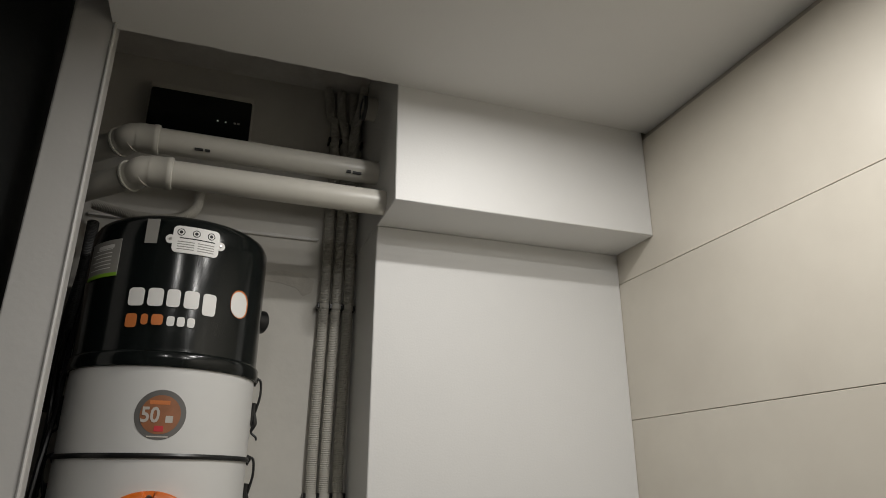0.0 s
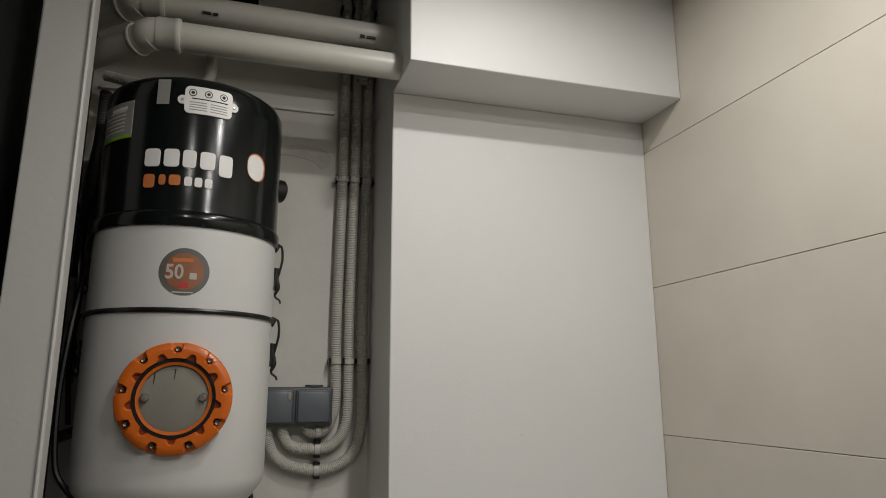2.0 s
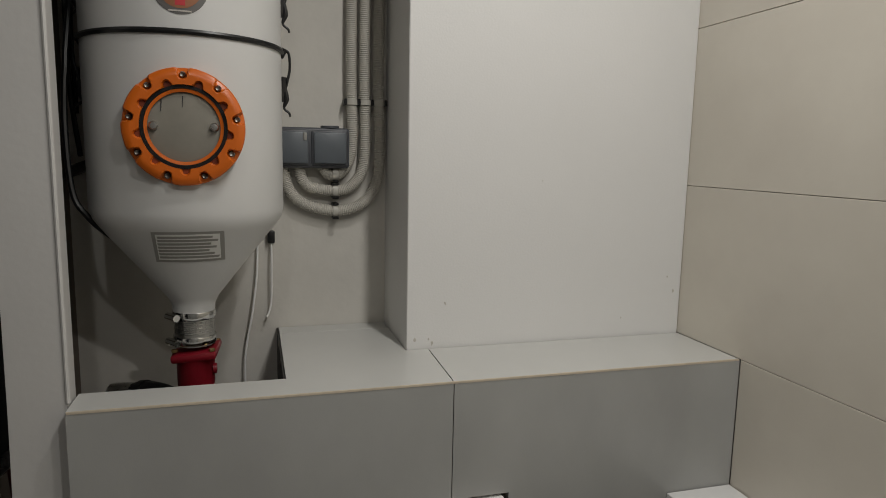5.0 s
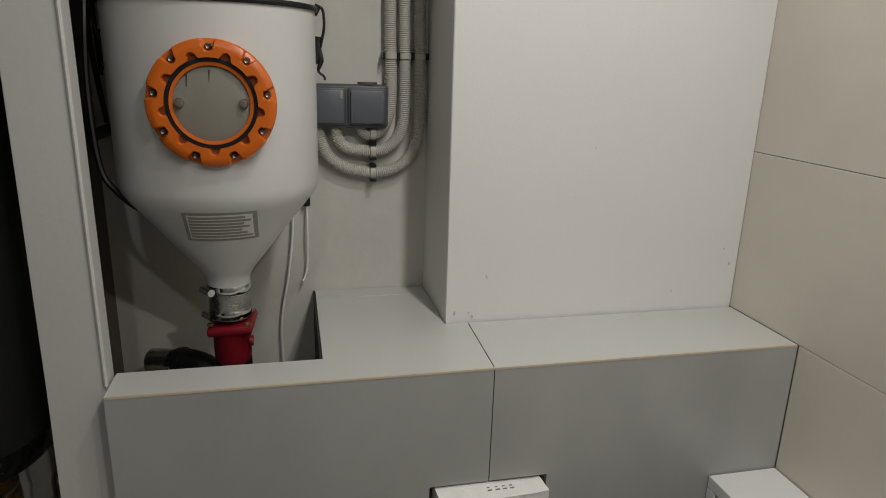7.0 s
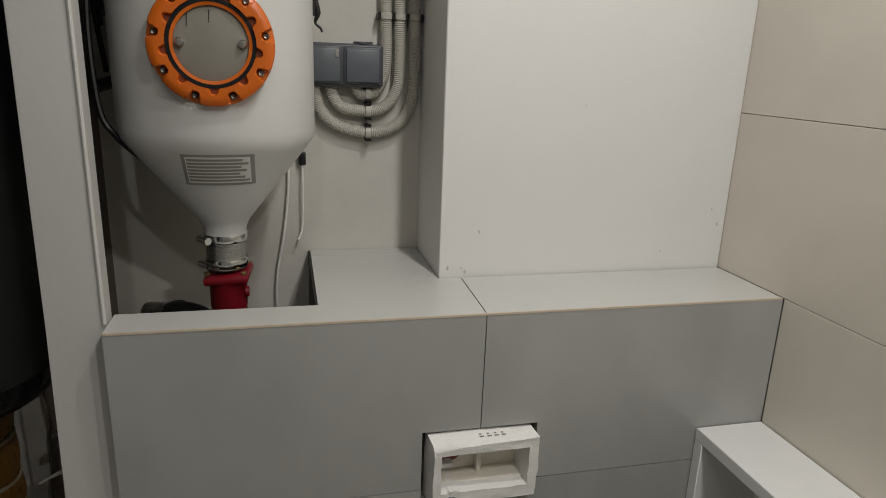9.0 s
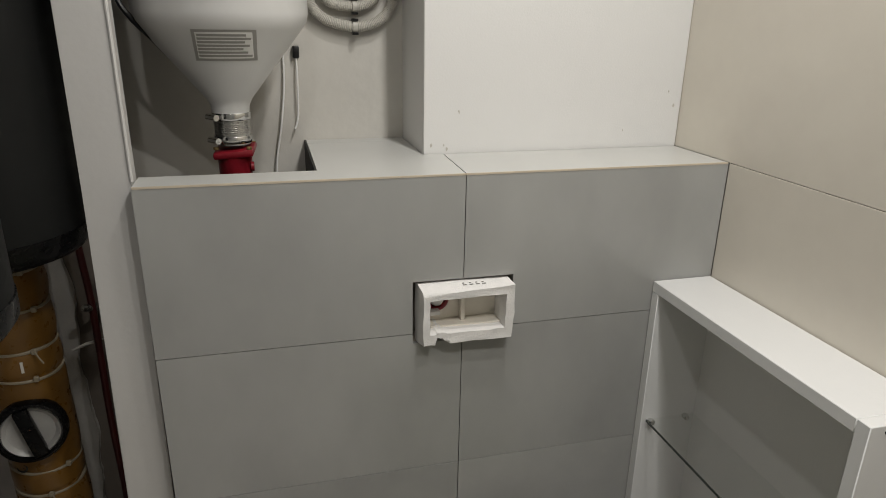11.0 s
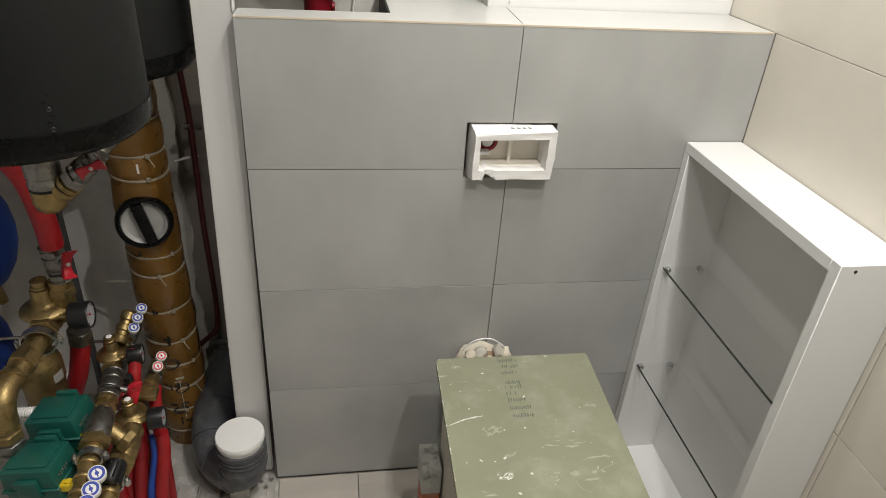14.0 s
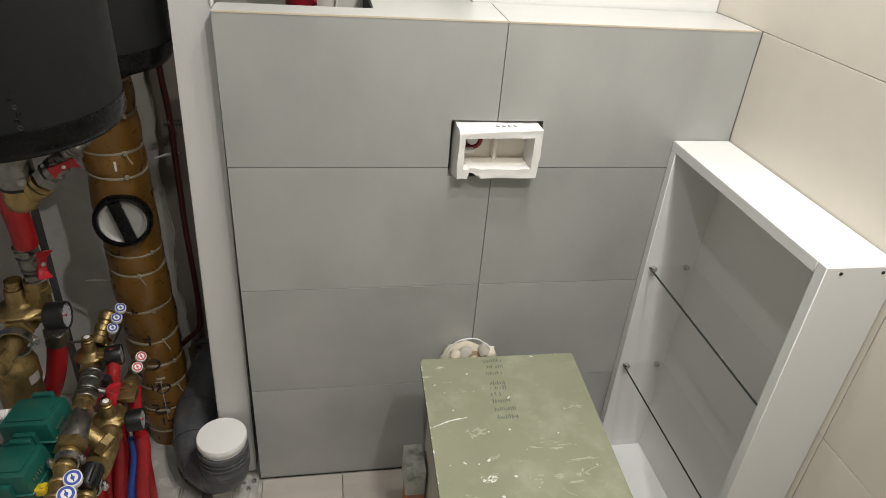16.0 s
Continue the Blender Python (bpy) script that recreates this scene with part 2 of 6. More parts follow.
M_GLASS = bpy.data.materials.new("clear_glass")
M_GLASS.use_nodes = True
gn = M_GLASS.node_tree
gt, gg, gm = gn.nodes.new("ShaderNodeBsdfTransparent"), gn.nodes.new("ShaderNodeBsdfGlossy"), gn.nodes.new("ShaderNodeMixShader")
gt.inputs[0].default_value = (0.985, 0.99, 0.987, 1)
gg.inputs["Roughness"].default_value = 0.03
gm.inputs[0].default_value = 0.045
gn.links.new(gt.outputs[0], gm.inputs[1])
gn.links.new(gg.outputs[0], gm.inputs[2])
gn.links.new(gm.outputs[0], gn.nodes["Material Output"].inputs[0])
M_GEDGE = mat("glass_edge", (0.055, 0.065, 0.06), 0.2, vary=0.1)


# ---- mesh helpers ----
ROOT = {}


def thing(name, loc, label, category, group="", kind=""):
    ob = new(name)
    ob.location = loc
    ob.empty_display_size = 0.05
    ROOT[ob.name] = Vector(loc)
    return tagged(ob, label, category, group, kind)


def finish(name, bm, material, smooth=40):
    me = bpy.data.meshes.new(name)
    bmesh.ops.recalc_face_normals(bm, faces=bm.faces)
    bm.to_mesh(me)
    bm.free()
    for mm in (material if isinstance(material, (list, tuple)) else [material]):
        me.materials.append(mm)
    if smooth:
        me.polygons.foreach_set("use_smooth", [True] * len(me.polygons))
        me.set_sharp_from_angle(angle=radians(smooth))
    return me


def part(name, bm, material, parent, label="", smooth=40):
    """Links a bmesh, given in world metres, as one mesh under a thing or a part."""
    origin = ROOT[parent.name]
    bm.transform(Matrix.Translation(-origin))
    ob = new(name, finish(name, bm, material, smooth))
    ob.parent = parent
    ROOT[ob.name] = origin
    return tagged(ob, label)


def single(name, bm, material, label, category, group="", kind="", smooth=40):
    """A thing that is one mesh, with its origin at the middle of its base."""
    lo = [min(v.co[k] for v in bm.verts) for k in range(3)]
    hi = [max(v.co[k] for v in bm.verts) for k in range(3)]
    origin = Vector(((lo[0] + hi[0]) / 2, (lo[1] + hi[1]) / 2, lo[2]))
    bm.transform(Matrix.Translation(-origin))
    ob = new(name, finish(name, bm, material, smooth))
    ob.location = origin
    ROOT[ob.name] = origin
    return tagged(ob, label, category, group, kind)


def box(x0, x1, y0, y1, z0, z1, bevel=0.0, seg=2, bm=None):
    b = bmesh.new()
    vs = [b.verts.new((x, y, z)) for x in (x0, x1) for y in (y0, y1) for z in (z0, z1)]
    for f in ((0, 1, 3, 2), (4, 6, 7, 5), (0, 4, 5, 1), (2, 3, 7, 6), (0, 2, 6, 4), (1, 5, 7, 3)):
        b.faces.new([vs[i] for i in f])
    if bevel:
        bmesh.ops.bevel(b, geom=b.edges[:], offset=bevel, segments=seg, affect="EDGES", profile=0.5)
    return join(bm, b)


def join(bm, b):
    if bm is None:
        return b
    tmp = bpy.data.meshes.new("tmp")
    b.to_mesh(tmp)
    b.free()
    bm.from_mesh(tmp)
    bpy.data.meshes.remove(tmp)
    return bm


def frame_of(d):
    d = Vector(d).normalized()
    up = Vector((0, 0, 1)) if abs(d.z) < 0.95 else Vector((0, 1, 0))
    u = d.cross(up).normalized()
    return d, u, u.cross(d).normalized()


def lathe(profile, origin, axis=(0, 0, 1), n=32, bm=None, a0=0.0, a1=360.0):
    """Turns (radius, height) pairs round an axis through origin; ends on radius 0 are closed."""
    b = bmesh.new()
    d, u, w = frame_of(axis)
    o = Vector(origin)
    full = abs(a1 - a0) > 359.9
    cols = n if full else n + 1
    rings = []
    for r, h in profile:
        if r < 1e-6:
            rings.append([b.verts.new(o + d * h)])
            continue
        ring = []
        for i in range(cols):
            a = radians(a0 + (a1 - a0) * i / n)
            ring.append(b.verts.new(o + d * h + (u * math.cos(a) + w * math.sin(a)) * r))
        rings.append(ring)
    for p, q in zip(rings, rings[1:]):
        for i in range(n):
            j = (i + 1) % cols
            if len(p) == 1 and len(q) == 1:
                continue
            if len(p) == 1:
                b.faces.new((p[0], q[j], q[i]))
            elif len(q) == 1:
                b.faces.new((p[i], p[j], q[0]))
            else:
                b.faces.new((p[i], p[j], q[j], q[i]))
    return join(bm, b)


def rod(p, q, r, n=20, bm=None, bevel=0.0):
    p, q = Vector(p), Vector(q)
    h = (q - p).length
    e = bevel
    prof = [(0, 0), (r - e, 0)] + ([(r, e), (r, h - e)] if e else [(r, 0), (r, h)]) + [(r - e, h), (0, h)]
    if not e:
        prof = [(0, 0), (r, 0), (r, h), (0, h)]
    return lathe(prof, p, q - p, n, bm)


def smooth_path(points, steps=8):
    pts = [Vector(p) for p in points]
    out = []
    for i in range(len(pts) - 1):
        p0, p1, p2, p3 = pts[max(i - 1, 0)], pts[i], pts[i + 1], pts[min(i + 2, len(pts) - 1)]
        for s in range(steps):
            t = s / steps
            out.append(0.5 * ((2 * p1) + (p2 - p0) * t + (2 * p0 - 5 * p1 + 4 * p2 - p3) * t * t + (3 * p1 - p0 - 3 * p2 + p3) * t ** 3))
    out.append(pts[-1])
    return out


def tube(points, r, n=12, bm=None, steps=8, rib=0.0, pitch=0.0, radii=None, cap=True):
    """A round tube along a smooth path; rib and pitch make it corrugated."""
    path = smooth_path(points, steps) if steps else [Vector(p) for p in points]
    if pitch:
        lens = [0.0]
        for a, c in zip(path, path[1:]):
            lens.append(lens[-1] + (c - a).length)
        count = max(2, int(lens[-1] / pitch) * 4)
        res, k = [], 0
        for i in range(count + 1):
            s = lens[-1] * i / count
            while k < len(lens) - 2 and lens[k + 1] < s:
                k += 1
            t = (s - lens[k]) / max(1e-9, lens[k + 1] - lens[k])
            res.append(path[k].lerp(path[k + 1], t))
        path = res
    b = bmesh.new()
    rings, ref = [], None
    for i, p in enumerate(path):
        d = (path[min(i + 1, len(path) - 1)] - path[max(i - 1, 0)]).normalized()
        if ref is None:
            ref = frame_of(d)[1]
        ref = (ref - d * ref.dot(d)).normalized()
        w = d.cross(ref)
        rr = r
        if radii:
            f = i / (len(path) - 1) * (len(radii) - 1)
            k = min(int(f), len(radii) - 2)
            rr = radii[k] + (radii[k + 1] - radii[k]) * (f - k)
        if pitch:
            rr -= rib * (0, 0.0, 1, 1)[i % 4]
        rings.append([b.verts.new(p + (ref * math.cos(2 * math.pi * j / n) + w * math.sin(2 * math.pi * j / n)) * rr) for j in range(n)])
    for p, q in zip(rings, rings[1:]):
        for j in range(n):
            b.faces.new((p[j], p[(j + 1) % n], q[(j + 1) % n], q[j]))
    if cap:
        b.faces.new(rings[0][::-1])
        b.faces.new(rings[-1])
    return join(bm, b)


def curved_plate(c, R, a0, a1, z0, z1, t=0.0012, n=None, bm=None, R2=None, widen=False):
    """A thin plate that hugs an upright cylinder (or a cone, with R2 at the top); angles in degrees from -y towards +x."""
    b = bmesh.new()
    n = n or max(1, int(abs(a1 - a0) / 4))
    R2 = R if R2 is None else R2
    cols = []
    for i in range(n + 1):
        a = radians(a0 + (a1 - a0) * i / n)
        lo = a * R2 / R if widen else a
        cols.append([b.verts.new((c[0] + math.sin(g) * rr, c[1] - math.cos(g) * rr, z)) for g, rr, z in ((lo, R - 0.002, z0), (lo, R + t, z0), (a, R2 + t, z1), (a, R2 - 0.002, z1))])
    for p, q in zip(cols, cols[1:]):
        for k in range(4):
            b.faces.new((p[k], q[k], q[(k + 1) % 4], p[(k + 1) % 4]))
    b.faces.new(cols[0][::-1])
    b.faces.new(cols[-1])
    return join(bm, b)


def prism(poly, y0, y1, bm=None, axis="y"):
    """A flat shape, (a, b) pairs, pushed through along an axis."""
    b = bmesh.new()
    put = {"y": lambda a, c, d: (a, d, c), "x": lambda a, c, d: (d, a, c), "z": lambda a, c, d: (a, c, d)}[axis]
    lo = [b.verts.new(put(p, q, y0)) for p, q in poly]
    hi = [b.verts.new(put(p, q, y1)) for p, q in poly]
    b.faces.new(lo)
    b.faces.new(hi[::-1])
    m = len(poly)
    for i in range(m):
        b.faces.new((lo[i], lo[(i + 1) % m], hi[(i + 1) % m], hi[i]))
    return join(bm, b)


def hexnut(p, axis, r, h, bm=None):
    return lathe([(0, 0), (r * 0.86, 0), (r, h * 0.12), (r, h * 0.88), (r * 0.86, h), (0, h)], p, axis, 6, bm)


# ---- large structure ----
H = 1.213          # ledge height
XL, XR = -0.542, 0.533   # tiled panel, left and right
YW, YB = 0.183, 0.387    # white wall above the ledge, back of the niche
XC = -0.036              # corner between niche and white wall
SHL = -1.30              # left wall of the service shaft
REAR = -2.3
TOP = 2.607              # raw slab above the niche

floor = single("floor", box(SHL - 0.1, XR + 0.1, REAR - 0.1, YB + 0.1, -0.12, -0.012), M_SCREED, "", "floor", kind="structure")
single("wall_north", box(-0.615, XC, YB, YB + 0.12, -0.012, TOP), M_NICHE, "", "wall", kind="structure")
single("wall_north_shaft", box(SHL - 0.1, -0.775, YB, YB + 0.12, -0.012, TOP), M_SHAFT, "", "wall", kind="structure")
# wall strip behind the post, its shade painted into the plaster colour
single("wall_north_corner", box(-0.775, -0.615, YB, YB + 0.12, -0.012, TOP), M_POSTSHADE, "", "wall", kind="structure")
bm = box(XC, XR, YW, YB + 0.12, H - 0.012, 2.182, 0.002, 1)
box(XC, XR, 0.046, YB + 0.12, 2.182, TOP, 0.002, 1, bm)
single("wall_boxed_in", bm, M_PAINT, "", "wall", kind="structure")
wall_east = single("wall_east", box(XR + 0.012, XR + 0.14, REAR, YB + 0.12, -0.012, TOP), M_GROUT, "", "wall", kind="structure")
# unseen wall closing the room, its grey picked to cut bounced light
single("wall_south", box(SHL - 0.1, XR + 0.14, REAR - 0.12, REAR, -0.012, TOP), M_GREY, "", "wall", kind="structure")
single("wall_west", box(SHL - 0.12, SHL, -0.55, YB, -0.012, TOP), M_SHAFT, "", "wall", kind="structure")
# added wall out of view, grey so that less light bounces back
single("wall_west_room", box(SHL - 0.12, SHL, REAR, -0.55, -0.012, TOP), M_GREY, "", "wall", kind="structure")

# lowered ceiling with its rough sawn edge over the niche, and the raw slab behind it
bm = bmesh.new()
edge = []
random.seed(4)
for i in range(41):
    x = -0.549 + (XC + 0.549) * i / 40
    edge.append((x, 0.044 + random.uniform(-0.0012, 0.0012) + (0.002 if 0 < i % 7 < 2 else 0)))
poly = [(-0.552, REAR)] + [(XR + 0.012, REAR), (XR + 0.012, 0.046), (XC, 0.046)] + edge[::-1]
single("ceiling", prism(poly, CEIL, CEIL + 0.014, axis="z"), M_CEIL, "", "ceiling", kind="structure")
single("ceiling_slab", box(SHL - 0.1, XR + 0.14, REAR, YB + 0.12, TOP, TOP + 0.15), M_SHAFT, "", "ceiling", kind="structure")

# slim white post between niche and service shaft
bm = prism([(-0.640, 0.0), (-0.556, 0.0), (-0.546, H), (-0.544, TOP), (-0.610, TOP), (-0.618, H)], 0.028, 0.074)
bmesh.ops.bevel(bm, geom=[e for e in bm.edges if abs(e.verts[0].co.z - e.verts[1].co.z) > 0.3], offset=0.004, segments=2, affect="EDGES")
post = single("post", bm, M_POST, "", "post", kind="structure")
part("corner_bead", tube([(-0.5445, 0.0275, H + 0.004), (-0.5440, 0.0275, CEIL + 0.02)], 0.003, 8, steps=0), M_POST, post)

# backing of the tiled half wall; its cavity stays open behind the front strip
OX0, OX1, OZ0, OZ1 = -0.096, 0.098, 0.892, 1.0165    # flush opening
bm = box(XL + 0.004, OX0, 0.010, 0.050, -0.012, H - 0.012)
box(OX1, XR, 0.010, 0.050, -0.012, H - 0.012, bm=bm)
box(OX0, OX1, 0.010, 0.050, -0.012, OZ0, bm=bm)
box(OX0, OX1, 0.010, 0.050, OZ1, H - 0.012, bm=bm)
box(-0.252, XC, 0.050, YB, -0.012, H - 0.012, bm=bm)
box(XC, XR + 0.012, 0.060, YB, -0.012, H - 0.012, bm=bm)
half_wall = single("half_wall", bm, M_GROUT, "", "wall", kind="structure")
# added thin dark sheet that paints the cavity's shade
single("cavity_lining", box(-0.256, -0.253, 0.052, YB, -0.01, H - 0.001), M_CAVSHADE, "", "wall", kind="structure")

# ---- service riser niche: central vacuum unit ----
VC = (-0.394, 0.2)
R = 0.147


def vacuum_unit():
    v = thing("central_vacuum", (VC[0], VC[1], 1.245), "central vacuum unit with black head and milky dust bin", "vacuum cleaner")
    o = (VC[0], VC[1], 0)
    body = part("dust_bin", lathe([(0, 1.30), (0.033, 1.30), (0.034, 1.312), (0.040, 1.325), (R - 0.012, 1.445), (R - 0.003, 1.458), (R, 1.472), (R, 1.60),
                (R, 1.719), (0, 1.719)], o, n=72), M_WPLAST, v, "milky white plastic cone")
    part("collar", lathe([(0, 1.7265), (R, 1.7265), (R + 0.0005, 1.80), (R, 1.853), (0, 1.853)], o, n=72), M_WPLAST, v, "milky white plastic ring")
    part("seal", lathe([(R - 0.01, 1.719), (R + 0.003, 1.719), (R + 0.0045, 1.7228), (R + 0.003, 1.7263), (R - 0.01, 1.7263)], o, n=72), M_BLACKM, v, "black rubber seal")
    head = part("motor_head", lathe([(0, 1.8535), (R + 0.004, 1.8535), (R + 0.0055, 1.857), (R + 0.0055, 1.872), (R + 0.004, 1.875), (R + 0.0015, 1.877), (R + 0.001, 1.885),
                (R + 0.002, 2.06), (R + 0.001, 2.088), (R - 0.004, 2.098), (R - 0.012, 2.104), (R - 0.03, 2.106), (0, 2.108)], o, n=96), M_BLACK, v, "glossy black motor head")
    RH = R + 0.0025
    # plate with rounded ears
    def round_plate(a_mid, z_mid, w, h, corner, base, t, n=16):
        """A plate with round corners that hugs the upright cylinder of radius base."""
        b, rows = bmesh.new(), []
        for k in range(n + 1):
            zz = -h / 2 + h * 0.5 * (1 - math.cos(math.pi * k / n))
            e = max(0.0, abs(zz) - (h / 2 - corner))
            hw = w / 2 - corner + math.sqrt(max(0.0, corner * corner - e * e))
            rows.append([[b.verts.new((VC[0] + math.sin(g) * rr, VC[1] - math.cos(g) * rr, z_mid + zz)) for rr in (base - 0.001, base + t)]
                         for g in [radians(a_mid) + hw * (q / 5 - 1) / base for q in range(11)]])
        for p, q in zip(rows, rows[1:]):
            for c in range(10):
                b.faces.new((p[c][1], p[c + 1][1], q[c + 1][1], q[c][1]))
            for c in (0, 10):
                b.faces.new((p[c][0], p[c][1], q[c][1], q[c][0]))
        for row in (rows[0], rows[-1]):
            for c in range(10):
                b.faces.new((row[c][0], row[c + 1][0], row[c + 1][1], row[c][1]))
        return b

    plate = part("rating_plate", round_plate(10, 2.0595, 0.073, 0.046, 0.008, RH, 0.002), M_WHITE, head, "white instruction plate")
    for a in (-5.2, 25.2):
        s, c = math.sin(radians(a)), -math.cos(radians(a))
        bm = lathe([(0, 0), (0.0075, 0), (0.0075, 0.003), (0, 0.003)], (VC[0] + s * (RH - 0.001), VC[1] + c * (RH - 0.001), 2.0585), (s, c, 0), 16)
        part("ear", bm, M_WHITE, head)
        part("screw", lathe([(0, 0), (0.0028, 0), (0.002, 0.0015), (0, 0.0018)], (VC[0] + s * (RH + 0.002), VC[1] + c * (RH + 0.002), 2.0585), (s, c, 0), 10), M_STEEL, head)
    for a in (0.5, 9.5, 18.5):
        cc = radians(a)
        for rr, m in ((0.0062, M_INK), (0.0048, M_WHITE), (0.0028, M_INK)):
            part("print_mark", lathe([(0, 0), (rr, 0), (rr, 0.0004 + (0.0062 - rr) * 0.08), (0, 0.0004 + (0.0062 - rr) * 0.08)],
                 (VC[0] + math.sin(cc) * (RH + 0.002), VC[1] - math.cos(cc) * (RH + 0.002), 2.0715), (math.sin(cc), -math.cos(cc), 0), 14), m, head)
    part("print_bar", curved_plate(VC, RH + 0.002, 0, 21, 2.0608, 2.0626, 0.0003), M_INK, head)
    for k in range(4):
        part("print_bar", curved_plate(VC, RH + 0.002, -1, 9, 2.042 + k * 0.0042, 2.0435 + k * 0.0042, 0.0003), M_LABELG, head)
        part("print_bar", curved_plate(VC, RH + 0.002, 11, 21, 2.042 + k * 0.0042, 2.0435 + k * 0.0042, 0.0003), M_LABELG, head)
    # brand mark as plain blocks
    for a0, w0, h0, dz in ((-20, 0.024, 0.029, 0), (-8.7, 0.023, 0.029, 0), (1.5, 0.020, 0.029, 0), (11.9, 0.023, 0.029, 0), (22.8, 0.022, 0.036, -0.004)):
        part("logo_block", round_plate(a0, 1.9605 + dz, w0, h0, 0.005, RH, 0.0005, 8), M_WHITE, head)
    for a0, w0, h0, dz in ((-21, 0.017, 0.022, -0.002), (-13.2, 0.010, 0.017, 0), (-6, 0.017, 0.017, 0)):
        part("logo_block", round_plate(a0, 1.9245 + dz, w0, h0, 0.004, RH, 0.0005, 8), M_LABELO, head)
    for a0 in (1.6, 7.4, 13.2):
        part("logo_block", round_plate(a0, 1.9235, 0.0115, 0.0155, 0.0035, RH, 0.0005, 8), M_WHITE, head)
    part("logo_block", round_plate(45, 1.970, 0.040, 0.048, 0.019, RH, 0.0004, 10), M_LABELO, head)
    part("logo_block", round_plate(44.4, 1.969, 0.036, 0.044, 0.017, RH, 0.0007, 10), M_WHITE, head)
    # pale tape, side sticker
    part("tape", curved_plate(VC, RH, -20.5, -13, 2.05, 2.092, 0.0004), M_LABELG, head, "pale strip of tape")
    part("sticker", curved_plate(VC, RH, -66, -36, 1.997, 2.060, 0.0004), M_LABELG, head, "grey and green sticker")
    part("sticker_stripe", curved_plate(VC, RH + 0.0004, -66, -36, 1.997, 2.003, 0.0004), M_LIME, head)
    for k in range(6):
        part("print_bar", curved_plate(VC, RH + 0.0004, -62 + k % 2 * 4, -42, 2.011 + k * 0.0065, 2.0125 + k * 0.0065, 0.0003), M_WHITE, head)
    part("print_bar", curved_plate(VC, RH + 0.0004, -56, -41, 2.046, 2.052, 0.0003), M_WHITE, head)
    # intake stub
    part("intake_stub", rod((-0.28, 0.23, 1.978), (-0.236, 0.252, 1.978), 0.022, 24, bevel=0.003), M_BLACKM, v, "black intake stub")
    # round badge
    for rr, m, t in ((0.0365, M_BADGE, 0.0006), (0.0285, M_BADGEO, 0.0009)):
        b = bmesh.new()
        ring, ctr = [], None
        rows = 10
        grid = []
        for i in range(-rows, rows + 1):
            row = []
            zz = rr * math.sin(math.pi / 2 * i / rows)
            hw = math.sqrt(max(0, rr * rr - zz * zz))
            for j in range(-6, 7):
                a = (hw * j / 6) / R + radians(3.5)
                row.append(b.verts.new((VC[0] + math.sin(a) * (R + t), VC[1] - math.cos(a) * (R + t), 1.7815 + zz)))
            grid.append(row)
        for p, q in zip(grid, grid[1:]):
            for j in range(12):
                b.faces.new((p[j], p[j + 1], q[j + 1], q[j]))
        bmesh.ops.remove_doubles(b, verts=b.verts, dist=1e-5)
        part("badge", b, m, v, "round grey and orange badge")
    cu = bpy.data.curves.new("number", "FONT")
    cu.body, cu.size, cu.extrude, cu.offset, cu.resolution_u = "50", 0.031, 0.0004, 0.0007, 3
    holder = bpy.data.objects.new("number", cu)
    bm = bmesh.new()
    bm.from_mesh(bpy.data.meshes.new_from_object(holder))
    bpy.data.objects.remove(holder)
    for q in bm.verts:
        a, rr = radians(-7.2) + q.co.x * 0.86 / R, R + 0.0012 + q.co.z
        q.co = (VC[0] + math.sin(a) * rr, VC[1] - math.cos(a) * rr, 1.7705 + q.co.y)
    part("number", bm, M_BADGEW, v, "pale number fifty")
    part("logo_block", curved_plate(VC, R + 0.0009, 6.5, 10.5, 1.770, 1.780, 0.0004, n=2), M_BADGEW, v)
    part("logo_block", curved_plate(VC, R + 0.0009, -3, 8, 1.796, 1.802, 0.0004, n=2), M_LABELO, v)
    part("logo_block", curved_plate(VC, R + 0.0009, 1, 6, 1.757, 1.765, 0.0004, n=2), M_REDL, v)
    part("logo_block", curved_plate(VC, R + 0.0007, -2.5, 9.0, 1.7487, 1.7507, 0.0004, n=4), M_BADGEW, v)
    # cone label
    def cone_r(z):
        return 0.040 + (R - 0.012 - 0.040) * (z - 1.325) / 0.12
    lab = part("warning_label", curved_plate(VC, cone_r(1.396), -18.5, 24.5, 1.396, 1.446, 0.0008, n=12, R2=cone_r(1.446), widen=True), M_LABELG, v, "grey printed warning label")
    part("label_field", curved_plate(VC, cone_r(1.400), -16.5, 22, 1.400, 1.442, 0.0013, n=12, R2=cone_r(1.442), widen=True), M_WHITE, lab)
    for k in range(7):
        z = 1.4025 + k * 0.0055
        part("print_bar", curved_plate(VC, cone_r(z), -15 * (1.35 - k * 0.05), (20 - (k * 7 % 5) * 1.5) * (1.35 - k * 0.05), z, z + 0.0036, 0.0018, n=8, R2=cone_r(z + 0.0036)), M_LABELG, lab)
    # latches, two on each side
    for ang, z in ((92, 1.855), (92, 1.72), (-92, 1.855), (-92, 1.72)):
        s, c = math.sin(radians(ang)), -math.cos(radians(ang))
        px, py = VC[0] + s * R, VC[1] + c * R
        q = lambda d, h, w=0.0: (px + s * d - c * w, py + c * d + s * w, z + h)
        lat = part("latch", rod(q(-0.001, -0.075), q(0.004, -0.035), 0.0055, 8), M_BLACKM, v, "black wire latch")
        part("latch_wire", tube([q(0.003, 0.008), q(0.012, 0.004), q(0.014, -0.02), q(0.009, -0.045), q(0.006, -0.055)], 0.0022, 8), M_BLACKM, lat)
        part("latch_hook", rod(q(-0.001, -0.004), q(0.006, 0.01), 0.005, 8), M_BLACKM, lat)
